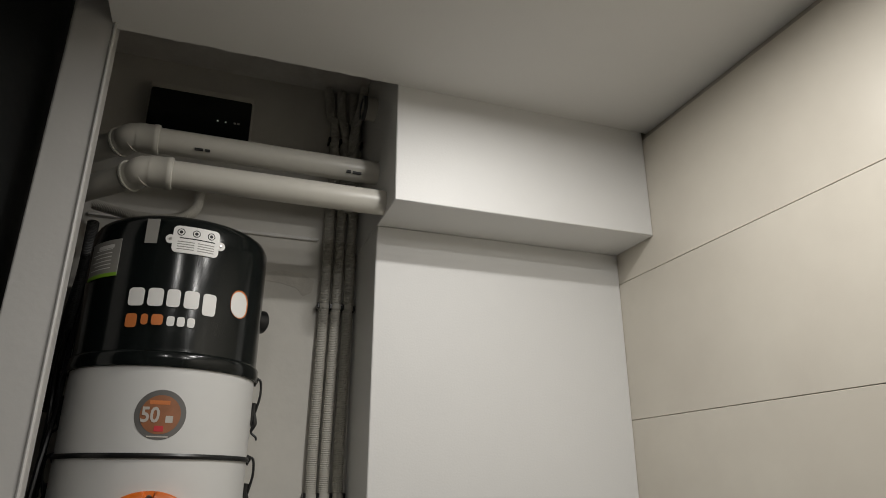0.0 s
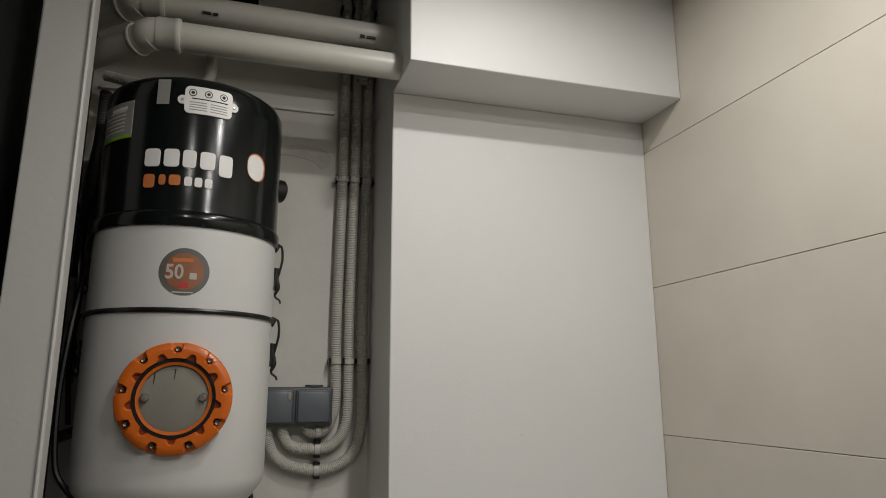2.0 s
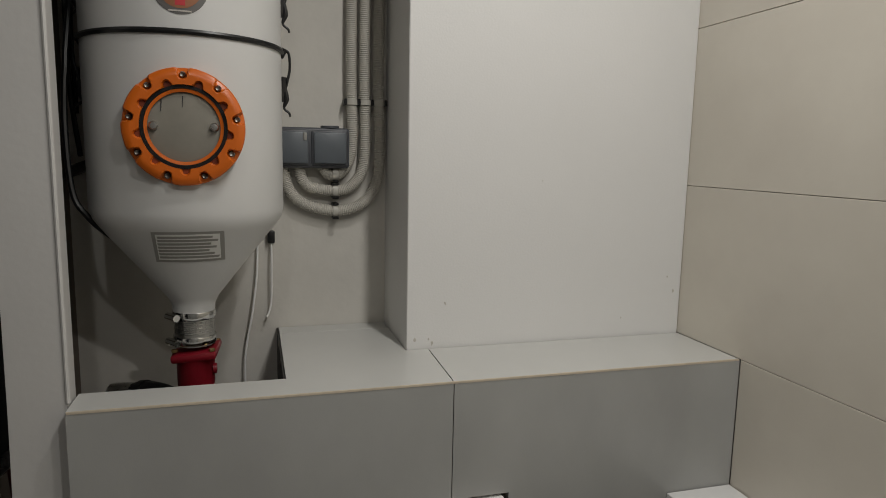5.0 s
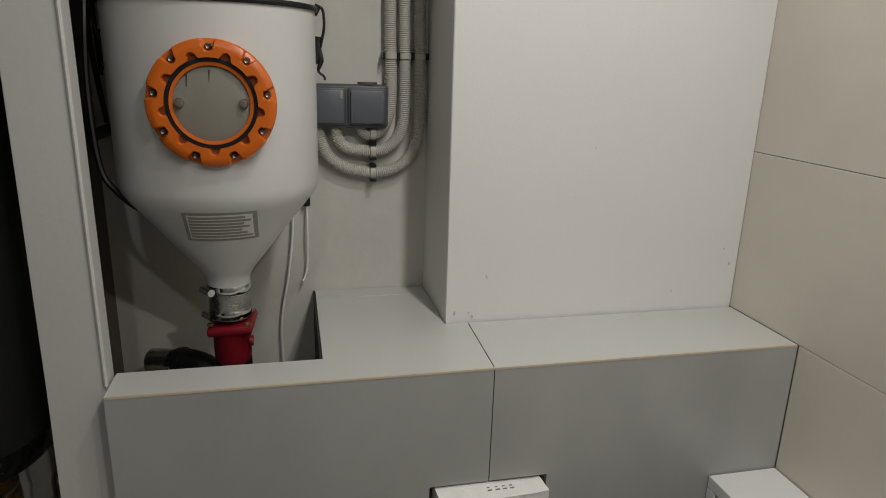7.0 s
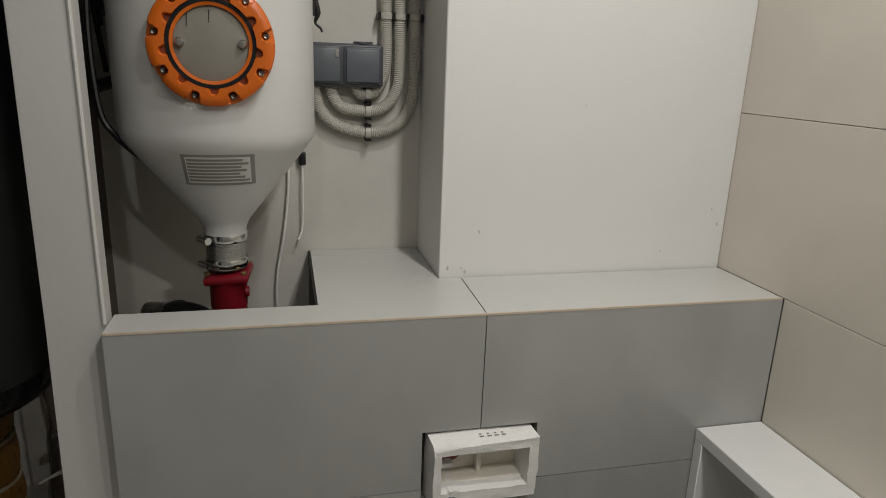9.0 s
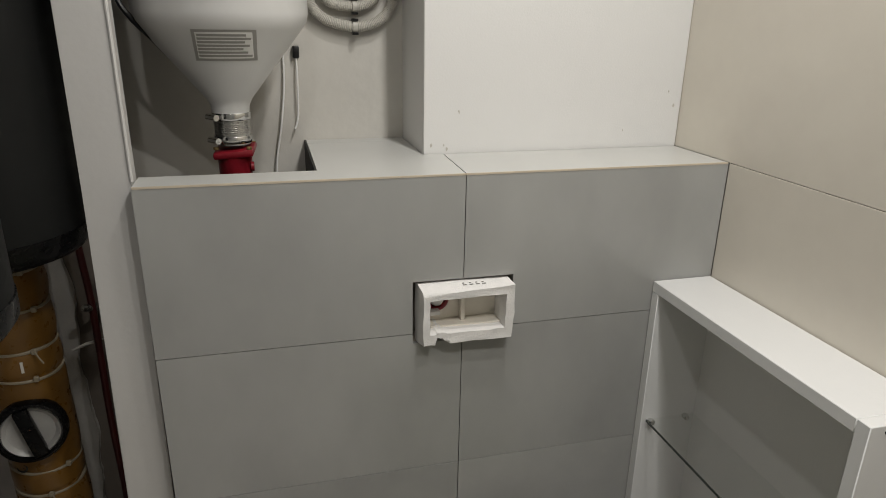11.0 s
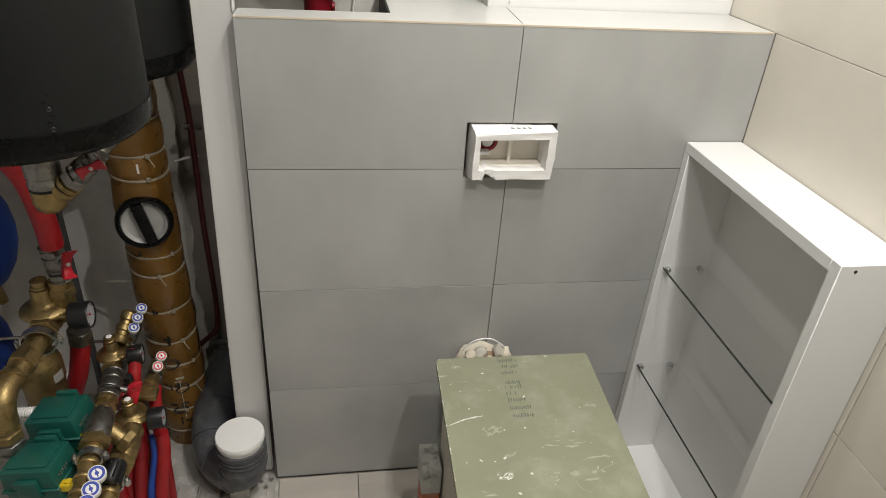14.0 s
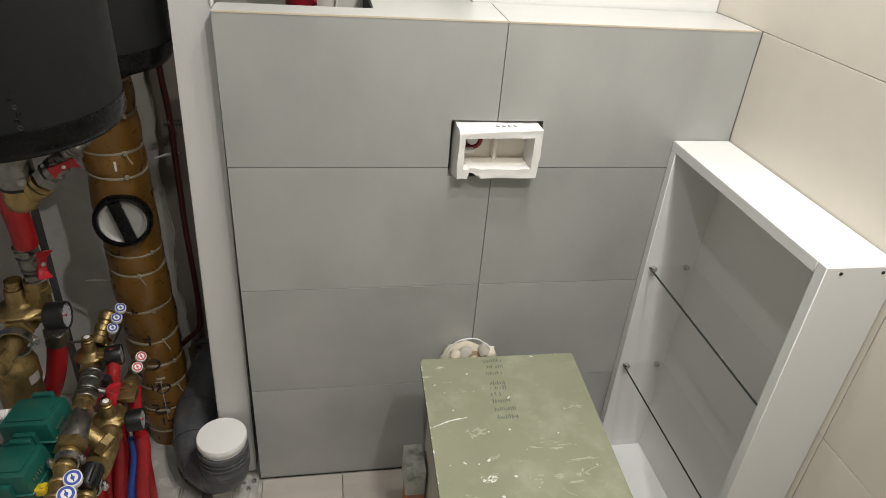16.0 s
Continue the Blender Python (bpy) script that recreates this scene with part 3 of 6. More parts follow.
        part("latch_lever", tube([q(0.004, -0.05), q(0.008, -0.07), q(0.004, -0.085), q(0.012, -0.093), q(0.014, -0.099)], 0.0026, 8, radii=[0.004, 0.0045, 0.002, 0.002, 0.0015]), M_BLACKM, lat)
    # round sight window with a bolted ring
    wc = Vector((-0.3845, 0, 1.594))
    y0 = 0.062
    def ring_face(r, a):
        """Height of the ring's face: flat with a rounded shoulder, pockets open to the rim, scallops open to the middle."""
        h = 0.0240 - 0.0035 * max(0.0, (r - 0.068) / 0.011) ** 2
        a40 = (math.degrees(a) - 90) % 40
        da = radians(min(a40, 40 - a40))
        u, w = r * math.cos(da) - 0.0705, r * math.sin(da)
        pocket = abs(w) - (0.0062 + max(0.0, u) * 0.35) if u > 0 else math.hypot(u, w) - 0.0062
        ds = radians(abs(a40 - 20))
        u2, w2 = r * math.cos(ds) - 0.0605, r * math.sin(ds)
        scallop = abs(w2) - (0.0055 - min(0.0, u2) * 0.5) if u2 < 0 else math.hypot(u2, w2) - 0.0055
        return h - 0.0085 * min(1.0, max(0.0, -pocket / 0.0011)) - 0.0070 * min(1.0, max(0.0, -scallop / 0.0011))

    radii = [0.0572 + 0.0222 * k / 22 for k in range(23)]
    bm = bmesh.new()
    loops = []
    steps = 288
    for k, rr in enumerate([0.0572, 0.0572] + radii + [0.0806, 0.0806]):
        loop = []
        for q in range(steps):
            a = 2 * math.pi * q / steps
            if k == 0 or k == len(radii) + 3:
                h = 0.0
            elif k == 1:
                h = ring_face(0.0572, a) * 0.5
            elif k == len(radii) + 2:
                h = ring_face(0.0794, a) - 0.0025
            else:
                h = ring_face(rr, a)
            loop.append(bm.verts.new((wc.x + rr * math.cos(a), y0 - h, wc.z + rr * math.sin(a))))
        loops.append(loop)
    for p, q in zip(loops, loops[1:]):
        for k in range(steps):
            bm.faces.new((p[k], p[(k + 1) % steps], q[(k + 1) % steps], q[k]))
    ring = part("window_ring", bm, M_ORANGE, v, "orange bolted window ring", smooth=50)
    ROOT[ring.name] = ROOT[v.name]
    part("gasket", lathe([(0.0525, 0), (0.0571, 0), (0.0571, 0.0195), (0.0525, 0.0195), (0.0525, 0)], (wc.x, y0, wc.z), (0, -1, 0), 48), M_BLACKM, ring)
    part("window_pane", lathe([(0, 0.0), (0.053, 0.0), (0.053, 0.012), (0.045, 0.0142), (0.035, 0.0160), (0.022, 0.0175), (0.01, 0.0182), (0, 0.0184)], (wc.x, y0, wc.z), (0, -1, 0), 48), M_SMOKE, ring, "smoky clear window pane")
    part("window_rim", lathe([(0.0475, 0.016), (0.052, 0.016), (0.052, 0.0185), (0.0475, 0.0175), (0.0475, 0.016)], (wc.x, y0, wc.z), (0, -1, 0), 48), M_ORANGE, ring)
    for sx in (-1, 1):
        part("pane_stud", lathe([(0, 0), (0.006, 0), (0.006, 0.005), (0.0045, 0.007), (0, 0.0075)], (wc.x + sx * 0.0395, y0 - 0.0155, wc.z + 0.001), (0, -1, 0), 16), M_STEEL, ring)
    for dx, dz, ln in ((-0.0297, 0.0285, 0.016), (-0.002, 0.034, 0.016)):
        q = y0 - 0.0185 + (dx * dx + dz * dz) * 1.75
        part("wire", rod((wc.x + dx, q, wc.z + dz - ln / 2), (wc.x + dx + 0.001, q + 0.001, wc.z + dz + ln / 2), 0.0007, 6), M_INK, ring)
    for k in range(9):
        a = radians(90 + 40 * k)
        bx, bz = wc.x + 0.0708 * math.cos(a), wc.z + 0.0708 * math.sin(a)
        part("bolt", lathe([(0, 0), (0.0046, 0), (0.0044, 0.0030), (0.0030, 0.0048), (0.0020, 0.0040), (0, 0.0040)], (bx, y0 - 0.0145, bz), (0, -1, 0), 14), M_DULL, ring)
        a2 = a + radians(20)
        part("ring_recess", lathe([(0, 0), (0.0046, 0), (0.0046, 0.0010), (0, 0.0010)], (wc.x + 0.0606 * math.cos(a2), y0 - 0.0168, wc.z + 0.0606 * math.sin(a2)), (0, -1, 0), 14), M_RUST, ring)
    # clamped sleeve
    part("sleeve", lathe([(0, 1.243), (0.0315, 1.243), (0.0315, 1.302), (0, 1.302)], o, n=40), M_STEEL, v, "ribbed steel sleeve")
    for z in (1.288, 1.246):
        cl = part("hose_clamp", lathe([(0.031, z), (0.034, z), (0.0345, z + 0.001), (0.0345, z + 0.012), (0.034, z + 0.013), (0.031, z + 0.013)], o, n=40), M_CHROME, v, "steel hose clamp")
        part("clamp_screw", rod((VC[0] - 0.040, VC[1] - 0.012, z + 0.006), (VC[0] - 0.024, VC[1] - 0.034, z + 0.006), 0.006, 12), M_CHROME, cl)
    for k in range(7):
        z = 1.2625 + k * 0.0034
        part("sleeve_rib", lathe([(0.0312, z), (0.0326, z + 0.0006), (0.0326, z + 0.0016), (0.0312, z + 0.0022)], o, n=40), M_STEEL, v)
    return v


vacuum_unit()


def red_valve():
    v = thing("backflow_valve", (VC[0], VC[1], 1.10), "dark red cast pipe fitting below the vacuum cone", "pipe fitting")
    c = VC
    m = pose(c[0] + 0.002, c[1], 0, 0, 0, -6)
    bm = box(-0.036, 0.036, -0.036, 0.036, 1.222, 1.236, 0.005, 2)
    bm.transform(m @ Matrix.Translation((0, 0, 1.229)) @ pose(0, 0, 0, 4, -5, 0) @ Matrix.Translation((0, 0, -1.229)))
    part("flange", bm, M_REDV, v)
    bm = lathe([(0, 1.165), (0.027, 1.165), (0.030, 1.175), (0.0305, 1.212), (0.034, 1.223), (0, 1.223)], (c[0], c[1], 0), n=32)
    part("body", bm, M_REDV, v)
    part("socket", lathe([(0, 1.10), (0.029, 1.10), (0.030, 1.165), (0, 1.165)], (c[0], c[1], 0), n=28), M_BLACKM, v, "black rubber socket")
    for sx in (-1, 1):
        for sy in (-1, 1):
            p = m @ Vector((sx * 0.029, sy * 0.029, 1.236))
            part("bolt", hexnut(p, (0, 0, 1), 0.005, 0.005), M_BRASS, v)
    bm = rod((c[0] + 0.028, c[1] - 0.01, 1.20), (c[0] + 0.034, c[1] - 0.01, 1.20), 0.009, 12)
    part("boss", bm, M_REDV, v)
    # black bend leading off under the ledge
    e = thing("drain_bend", (-0.47, 0.23, 1.06), "black rubber bend with a steel sleeve", "pipe")
    part("bend", tube([(-0.394, 0.2, 1.06), (-0.40, 0.205, 1.095), (-0.432, 0.225, 1.130), (-0.47, 0.245, 1.142), (-0.50, 0.26, 1.138)], 0.023, 16), M_BLACKM, e)
    part("sleeve", rod((-0.492, 0.256, 1.139), (-0.54, 0.282, 1.132), 0.023, 24, bevel=0.002), M_STEEL, e, "steel sleeve with a label")
    part("strap", rod((-0.480, 0.250, 1.1412), (-0.490, 0.255, 1.1398), 0.0255, 24), M_BLACKM, e)
    part("support", rod((-0.47, 0.245, -0.012), (-0.47, 0.245, 1.125), 0.02, 16), M_BLACKM, e)


red_valve()


# ---- pipes and cables in the niche ----
def waste_pipe(y, z, xl, group):
    p = thing("waste_pipe", (xl, y, z), "white plastic waste pipe with an elbow", "pipe", group)
    part("pipe", rod((xl + 0.02, y, z), (XC + 0.01, y, z), 0.0248, 32), M_PVC, p)
    soc = lathe([(0.0245, 0), (0.0288, 0.001), (0.0300, 0.004), (0.0300, 0.010), (0.0285, 0.012), (0.0285, 0.036), (0.0275, 0.040), (0.0245, 0.040)], (xl + 0.042, y, z), (-1, 0, 0), 32)
    part("socket", soc, M_PVC, p)
    d = Vector((-0.80, 0.58, -0.12)).normalized()
    a = Vector((xl + 0.002, y, z))
    part("elbow", tube([a + Vector((0.012, 0, 0)), a, a + Vector((-0.014, 0.004, -0.002)), a + d * 0.026, a + d * 0.04], 0.0262, 24), M_PVC, p)
    for s in (0.004, 0.038):
        part("rim", lathe([(0.025, 0), (0.029, 0.001), (0.029, 0.004), (0.025, 0.005)], a + d * s, d, 28), M_PVC, p)
    part("run", rod(a + d * 0.05, a + d * 0.16, 0.0235, 24), M_PVC, p)
    return p


w = waste_pipe(0.2, 2.307, -0.507, "waste pipes")
for x0, x1, dz in ((-0.40, -0.385, -0.006), (-0.381, -0.372, -0.006)):
    part("print_bar", box(x0, x1, 0.2 - 0.0222, 0.2 - 0.019, 2.290 + dz / 3, 2.2945 + dz / 3), M_INK, w)
part("print_bar", box(-0.105, -0.096, 0.1785, 0.182, 2.289, 2.2945), M_INK, w)
part("print_bar", box(-0.092, -0.074, 0.1785, 0.182, 2.289, 2.2935), M_INK, w)
w = waste_pipe(0.13, 2.209, -0.468, "waste pipes")


def conduit(points, r=0.0115, material=M_COND, label="grey corrugated cable conduit", group="conduits", steps=10):
    return single("conduit", tube(points, r, 12, steps=steps, rib=0.0011, pitch=0.0036), material, label, "conduit", group)


YC = 0.372
conduit([(-0.128, YC, 2.60), (-0.118, YC, 2.53), (-0.105, YC, 2.47), (-0.104, YC, 2.1), (-0.108, YC, 1.75), (-0.106, YC, 1.60), (-0.112, YC, 1.552), (-0.130, YC, 1.524), (-0.152, YC, 1.521), (-0.164, YC, 1.536), (-0.166, YC, 1.556)])
conduit([(-0.094, YC, 2.60), (-0.092, YC, 2.53), (-0.079, YC, 2.46), (-0.078, YC, 2.1), (-0.082, YC, 1.75), (-0.080, YC, 1.58), (-0.088, YC, 1.525), (-0.112, YC, 1.496), (-0.142, YC, 1.489), (-0.185, YC, 1.494), (-0.204, YC, 1.512), (-0.210, YC, 1.54)])
conduit([(-0.064, YC, 2.60), (-0.062, YC, 2.53), (-0.054, YC, 2.46), (-0.052, YC, 2.1), (-0.055, YC, 1.75), (-0.052, YC, 1.56), (-0.062, YC, 1.494), (-0.092, YC, 1.460), (-0.140, YC, 1.449), (-0.195, YC, 1.460), (-0.228, YC, 1.488), (-0.242, YC, 1.54)])
conduit([(-0.045, 0.33, 2.60), (-0.05, 0.345, 2.54), (-0.062, 0.347, 2.48), (-0.066, 0.349, 2.34), (-0.067, 0.349, 2.275)], 0.0115, M_COND, "short grey conduit in front of the others")
conduit([(-0.58, 0.33, 2.21), (-0.50, 0.30, 2.185), (-0.45, 0.29, 2.18), (-0.41, 0.30, 2.195), (-0.39, 0.34, 2.235), (-0.39, 0.37, 2.30)], 0.011, M_COND, "grey corrugated hose below the waste pipes")
conduit([(-0.57, 0.30, 2.16), (-0.565, 0.27, 2.05), (-0.572, 0.26, 1.95), (-0.58, 0.28, 1.8)], 0.011, M_COND2, "black corrugated hose beside the vacuum head", "black hoses")


def conduit_clip(x, z, y=YC):
    c = thing("conduit_clip", (x, y, z), "black plastic conduit clip", "clip", "conduit clips")
    part("cradle", lathe([(0.0118, -0.005), (0.0138, -0.005), (0.0138, 0.005), (0.0118, 0.005), (0.0118, -0.005)], (x, y, z), (0, 0, 1), 20), M_COND, c)
    for s in (-1, 1):
        part("lug", box(x + s * 0.0135 - 0.0025, x + s * 0.0135 + 0.0025, y - 0.0125, y + 0.014, z - 0.006, z + 0.006, 0.001, 1), M_BLACKM, c)
    return c


cc = conduit_clip(-0.107, 1.661)
for x, z in ((-0.081, 1.661), (-0.0545, 1.661), (-0.1045, 2.051), (-0.0785, 2.051), (-0.0525, 2.051), (-0.104, 2.46), (-0.079, 2.46), (-0.054, 2.46)):
    copy_thing(cc, pose(x, YC, z))
for z in (1.5215, 1.489, 1.449):
    copy_thing(cc, pose(-0.140, YC, z, 0, 90, 0))


def switch_box():
    s = thing("socket_switch_box", (-0.186, YB, 1.533), "grey surface mounted double switch and socket box", "switch")
    part("housing", box(-0.258, -0.114, 0.350, YB, 1.533, 1.610, 0.006, 3), M_SWITCHD, s)
    part("bezel", box(-0.187, -0.118, 0.345, 0.352, 1.538, 1.605, 0.004, 2), M_SWITCHD, s)
    part("rocker", box(-0.183, -0.122, 0.340, 0.347, 1.542, 1.601, 0.003, 2), M_SWITCH, s)
    part("bezel", box(-0.256, -0.191, 0.345, 0.352, 1.538, 1.605, 0.004, 2), M_SWITCHD, s)
    part("socket_lid", box(-0.252, -0.194, 0.3405, 0.347, 1.542, 1.601, 0.003, 2), M_SWITCH, s)
    part("latch", box(-0.203, -0.196, 0.3385, 0.342, 1.585, 1.600, 0.002, 2), M_LABELG, s)
    part("gland", lathe([(0, 0), (0.018, 0), (0.018, 0.004), (0, 0.004)], (-0.15, 0.368, 1.610), (0, 0, 1), 20), M_SWITCHD, s)
    return s


switch_box()


def control_panel():
    p = thing("control_panel", (-0.405, YB, 2.36), "wall panel with black glass front and two indicator lights", "control panel")
    part("housing", box(-0.520, -0.298, 0.345, YB, 2.376, 2.524, 0.004, 2), M_PVC, p)
    part("door", box(-0.516, -0.302, 0.335, 0.347, 2.380, 2.506, 0.005, 2), M_BLACK, p, "glossy black door")
    for x in (-0.372, -0.355):
        part("indicator", lathe([(0, 0), (0.0017, 0), (0.0012, 0.001), (0, 0.001)], (x, 0.335, 2.445), (0, -1, 0), 8), M_LED, p)
    for x in (-0.338, -0.330):
        part("print_bar", box(x, x + 0.005, 0.334, 0.3355, 2.443, 2.447), M_LABELG, p)


control_panel()
# stub of pipe high in the corner
s = thing("pipe_stub", (-0.045, 0.27, 2.46), "dark grey pipe stub in the top corner", "pipe")
part("pipe", rod((-0.033, 0.24, 2.485), (-0.065, 0.24, 2.485), 0.026, 24), M_COND, s)
part("rim", lathe([(0.022, 0), (0.0285, 0), (0.0285, 0.008), (0.022, 0.008), (0.022, 0)], (-0.060, 0.24, 2.485), (-1, 0, 0), 24), M_GREYP, s)
# black power cables hanging beside the vacuum
for pts, r in (([(-0.56, 0.33, 2.06), (-0.558, 0.25, 1.93), (-0.552, 0.20, 1.80), (-0.556, 0.17, 1.70), (-0.560, 0.16, 1.60), (-0.553, 0.15, 1.50), (-0.535, 0.15, 1.462), (-0.51, 0.17, 1.43), (-0.5, 0.26, 1.40)], 0.0045),
               ([(-0.565, 0.30, 2.0), (-0.567, 0.22, 1.88), (-0.56, 0.2, 1.78), (-0.565, 0.22, 1.66), (-0.562, 0.25, 1.55)], 0.004),
               ([(-0.62, 0.33, 1.98), (-0.58, 0.28, 1.90), (-0.565, 0.26, 1.84), (-0.57, 0.27, 1.74), (-0.575, 0.3, 1.62)], 0.0035)):
    single("power_cable", tube(pts, r, 8), M_BLACKM, "black power cable hanging beside the vacuum", "cable", "black cables")
single("wall_bracket", rod((-0.66, 0.37, 1.50), (-0.50, 0.33, 1.56), 0.010, 12), M_COND2, "dark strut fixed to the wall behind the vacuum", "bracket")
c = thing("bell_wire", (-0.266, 0.37, 1.24), "thin white wire with a black connector", "cable")
part("connector", box(-0.271, -0.257, 0.372, YB, 1.385, 1.410, 0.003, 2), M_BLACKM, c)
part("wire", tube([(-0.264, 0.378, 1.388), (-0.264, 0.372, 1.34), (-0.266, 0.375, 1.27), (-0.272, 0.372, 1.245), (-0.276, 0.366, 1.240)], 0.002, 8), M_WHITE, c)
c = thing("white_cable", (-0.305, 0.37, 1.0), "white cable running down behind the vacuum", "cable")
part("wire", tube([(-0.290, 0.38, 1.40), (-0.292, 0.376, 1.33), (-0.302, 0.372, 1.25), (-0.318, 0.374, 1.15), (-0.316, 0.376, 1.0)], 0.0022, 8), M_WHITE, c)

# small blemishes: bare plaster patch in the niche, dents and specks on the white wall
random.seed(17)
wall_marks = bpy.data.objects["wall_boxed_in"]
for x, z, r in ((0.036, 1.296, 0.0022), (0.037, 1.293, 0.0016), (0.012, 1.222, 0.003), (0.006, 1.230, 0.002), (0.50, 1.33, 0.002), (0.515, 1.30, 0.003), (-0.02, 1.23, 0.003), (0.22, 1.52, 0.0012), (0.40, 1.25, 0.0015)):
    pts = [(x + r * random.uniform(0.4, 1.2) * math.cos(k), z + 1.5 * r * random.uniform(0.4, 1.2) * math.sin(k)) for k in (0, 1.1, 2.2, 3.2, 4.3, 5.3)]
    part("scuff", prism(pts, YW - 0.0005, YW + 0.001), M_PATCH, wall_marks, smooth=0)
north = bpy.data.objects["wall_north"]
pts = [(-0.245, 2.118), (-0.20, 2.13), (-0.155, 2.126), (-0.128, 2.112), (-0.132, 2.085), (-0.15, 2.075), (-0.165, 2.092), (-0.20, 2.10), (-0.235, 2.103)]
part("plaster_patch", prism(pts, YB - 0.0012, YB + 0.001), M_PATCH, north, smooth=0)
part("plaster_ledge", box(-0.60, -0.125, YB - 0.008, YB, 2.205, 2.213, 0.002, 1), M_SHAFT, north)

# ---- open white shelf cabinet against the tiled side wall ----
def shelf_cabinet():
    X0, X1, Y0, Y1, ZT, t = 0.399, 0.531, -0.518, -0.002, 0.977, 0.022
    c = thing("shelf_cabinet", ((X0 + X1) / 2, (Y0 + Y1) / 2, 0), "white laminate open cabinet with glass shelves", "cabinet")
    part("top_panel", box(X0, X1, Y0 + t, Y1, ZT - t, ZT, 0.0012, 1), M_LAM, c)
    side = part("side_panel", box(X0, X1, Y0, Y0 + t - 0.0003, 0.0, ZT, 0.0012, 1), M_LAM, c)
    part("side_panel", box(X0, X1, Y1 - t, Y1, 0.0, ZT - t - 0.0003, 0.0012, 1), M_LAM, c)
    part("bottom_panel", box(X0, X1, Y0 + t, Y1 - t, 0.03, 0.03 + t, 0.0012, 1), M_LAM, c)
    part("back_panel", box(X1 - 0.004, X1, Y0 + t, Y1 - t, 0.052, ZT - t), M_LAM, c)
    for x in (X0 + 0.028, X1 - 0.030):
        part("screw_hole", lathe([(0, 0), (0.003, 0), (0.003, 0.0008), (0, 0.0008)], (x, Y0, ZT - 0.011), (0, -1, 0), 12), M_INK, side)
    for z in (0.660, 0.357):
        sh = part("glass_shelf", box(X0 + 0.012, X1 - 0.006, Y0 + t + 0.001, Y1 - t - 0.001, z, z + 0.005, 0.0006, 1), M_GLASS, c, "clear glass shelf")
        sh.visible_shadow = False
        part("polished_edge", box(X0 + 0.0105, X0 + 0.0118, Y0 + t + 0.001, Y1 - t - 0.001, z, z + 0.005), M_GEDGE, sh)
        for y, s in ((Y1 - t, -1), (Y0 + t, 1)):
            for x in (X0 + 0.02, X1 - 0.028):
                part("shelf_pin", rod((x, y, z + 0.002), (x, y + s * 0.014, z + 0.002), 0.0065, 14, bevel=0.0015), M_CHROME, c)


shelf_cabinet()


# ---- polystyrene block in the flush plate opening ----
def flush_insert():
    f = thing("flush_plate_insert", (0.0, 0.0, 0.90), "white polystyrene protection frame in the flush opening", "insert")
    x0, x1, z0, z1, y0 = -0.081, 0.0930, 0.8990, 1.0065, -0.027
    random.seed(11)
    b = bmesh.new()
    outer = [(x0, z0), (x0 + 0.022, z0 - 0.001), (x0 + 0.025, z0 + 0.013), (x0 + 0.033, z0 + 0.014), (x0 + 0.042, z0 + 0.006), (x0 + 0.050, z0 + 0.001), (x1 - 0.06, z0 + 0.001), (x1 - 0.003, z0), (x1, z0 + 0.05), (x1, z1), (x0 + 0.09, z1 - 0.004), (x0, z1 - 0.008), (x0 - 0.001, z0 + 0.06)]
    back = [(a - 0.006, c - 0.004) if c < z0 + 0.02 else (a - 0.006, 1.0118 if c > z1 - 0.02 else c) for a, c in outer]
    inner = [(x0 + 0.012, z0 + 0.020), (x0 + 0.022, z0 + 0.020), (x0 + 0.026, z0 + 0.023), (x0 + 0.033, z0 + 0.024), (x0 + 0.042, z0 + 0.022), (x0 + 0.050, z0 + 0.0215), (x1 - 0.06, z0 + 0.021), (x1 - 0.018, z0 + 0.021), (x1 - 0.017, z0 + 0.05), (x1 - 0.017, z1 - 0.016), (x0 + 0.09, z1 - 0.018), (x0 + 0.012, z1 - 0.021), (x0 + 0.012, z0 + 0.06)]
    n = len(outer)
    loops = [[b.verts.new((x, y, z)) for x, z in pts] for pts, y in ((back, 0.02), (back, -0.002), (outer, y0), (inner, y0), (inner, 0.045))]
    for p, q in zip(loops, loops[1:]):
        for i in range(n):
            b.faces.new((p[i], p[(i + 1) % n], q[(i + 1) % n], q[i]))
    bmesh.ops.subdivide_edges(b, edges=b.edges[:], cuts=2, use_grid_fill=True)
    for v in b.verts:
        if v.co.y < 0.015:
            v.co += Vector((random.uniform(-1, 1), random.uniform(-1, 1), random.uniform(-1, 1))) * 0.0011
    bmesh.ops.recalc_face_normals(b, faces=b.faces)
    part("foam_frame", b, M_FOAM, f, smooth=60)
    part("box_back", box(x0 + 0.01, x1 - 0.008, 0.036, 0.046, z0 + 0.01, z1 - 0.015), M_CREAM, f, "cream plastic inspection box")
    part("box_floor", box(x0 + 0.02, x1 - 0.017, 0.0, 0.040, z0 + 0.0205, z0 + 0.0235), M_CREAM, f)
    part("divider", box(0.002, 0.010, 0.018, 0.036, z0 + 0.0235, z1 - 0.024, 0.001, 1), M_CREAM, f)
    part("valve_ring", lathe([(0.014, 0), (0.022, 0), (0.0225, 0.004), (0.020, 0.007), (0.015, 0.007), (0.014, 0)], (-0.042, 0.034, 0.964), (0, -1, 0), 28), M_REDV, f, "dark red valve ring")
    part("valve_cap", lathe([(0, 0), (0.0135, 0), (0.012, 0.005), (0, 0.006)], (-0.042, 0.034, 0.964), (0, -1, 0), 20), M_WHITE, f)
    part("tab", box(-0.066, -0.040, 0.012, 0.036, 0.940, 0.948, 0.001, 1), M_WHITE, f)
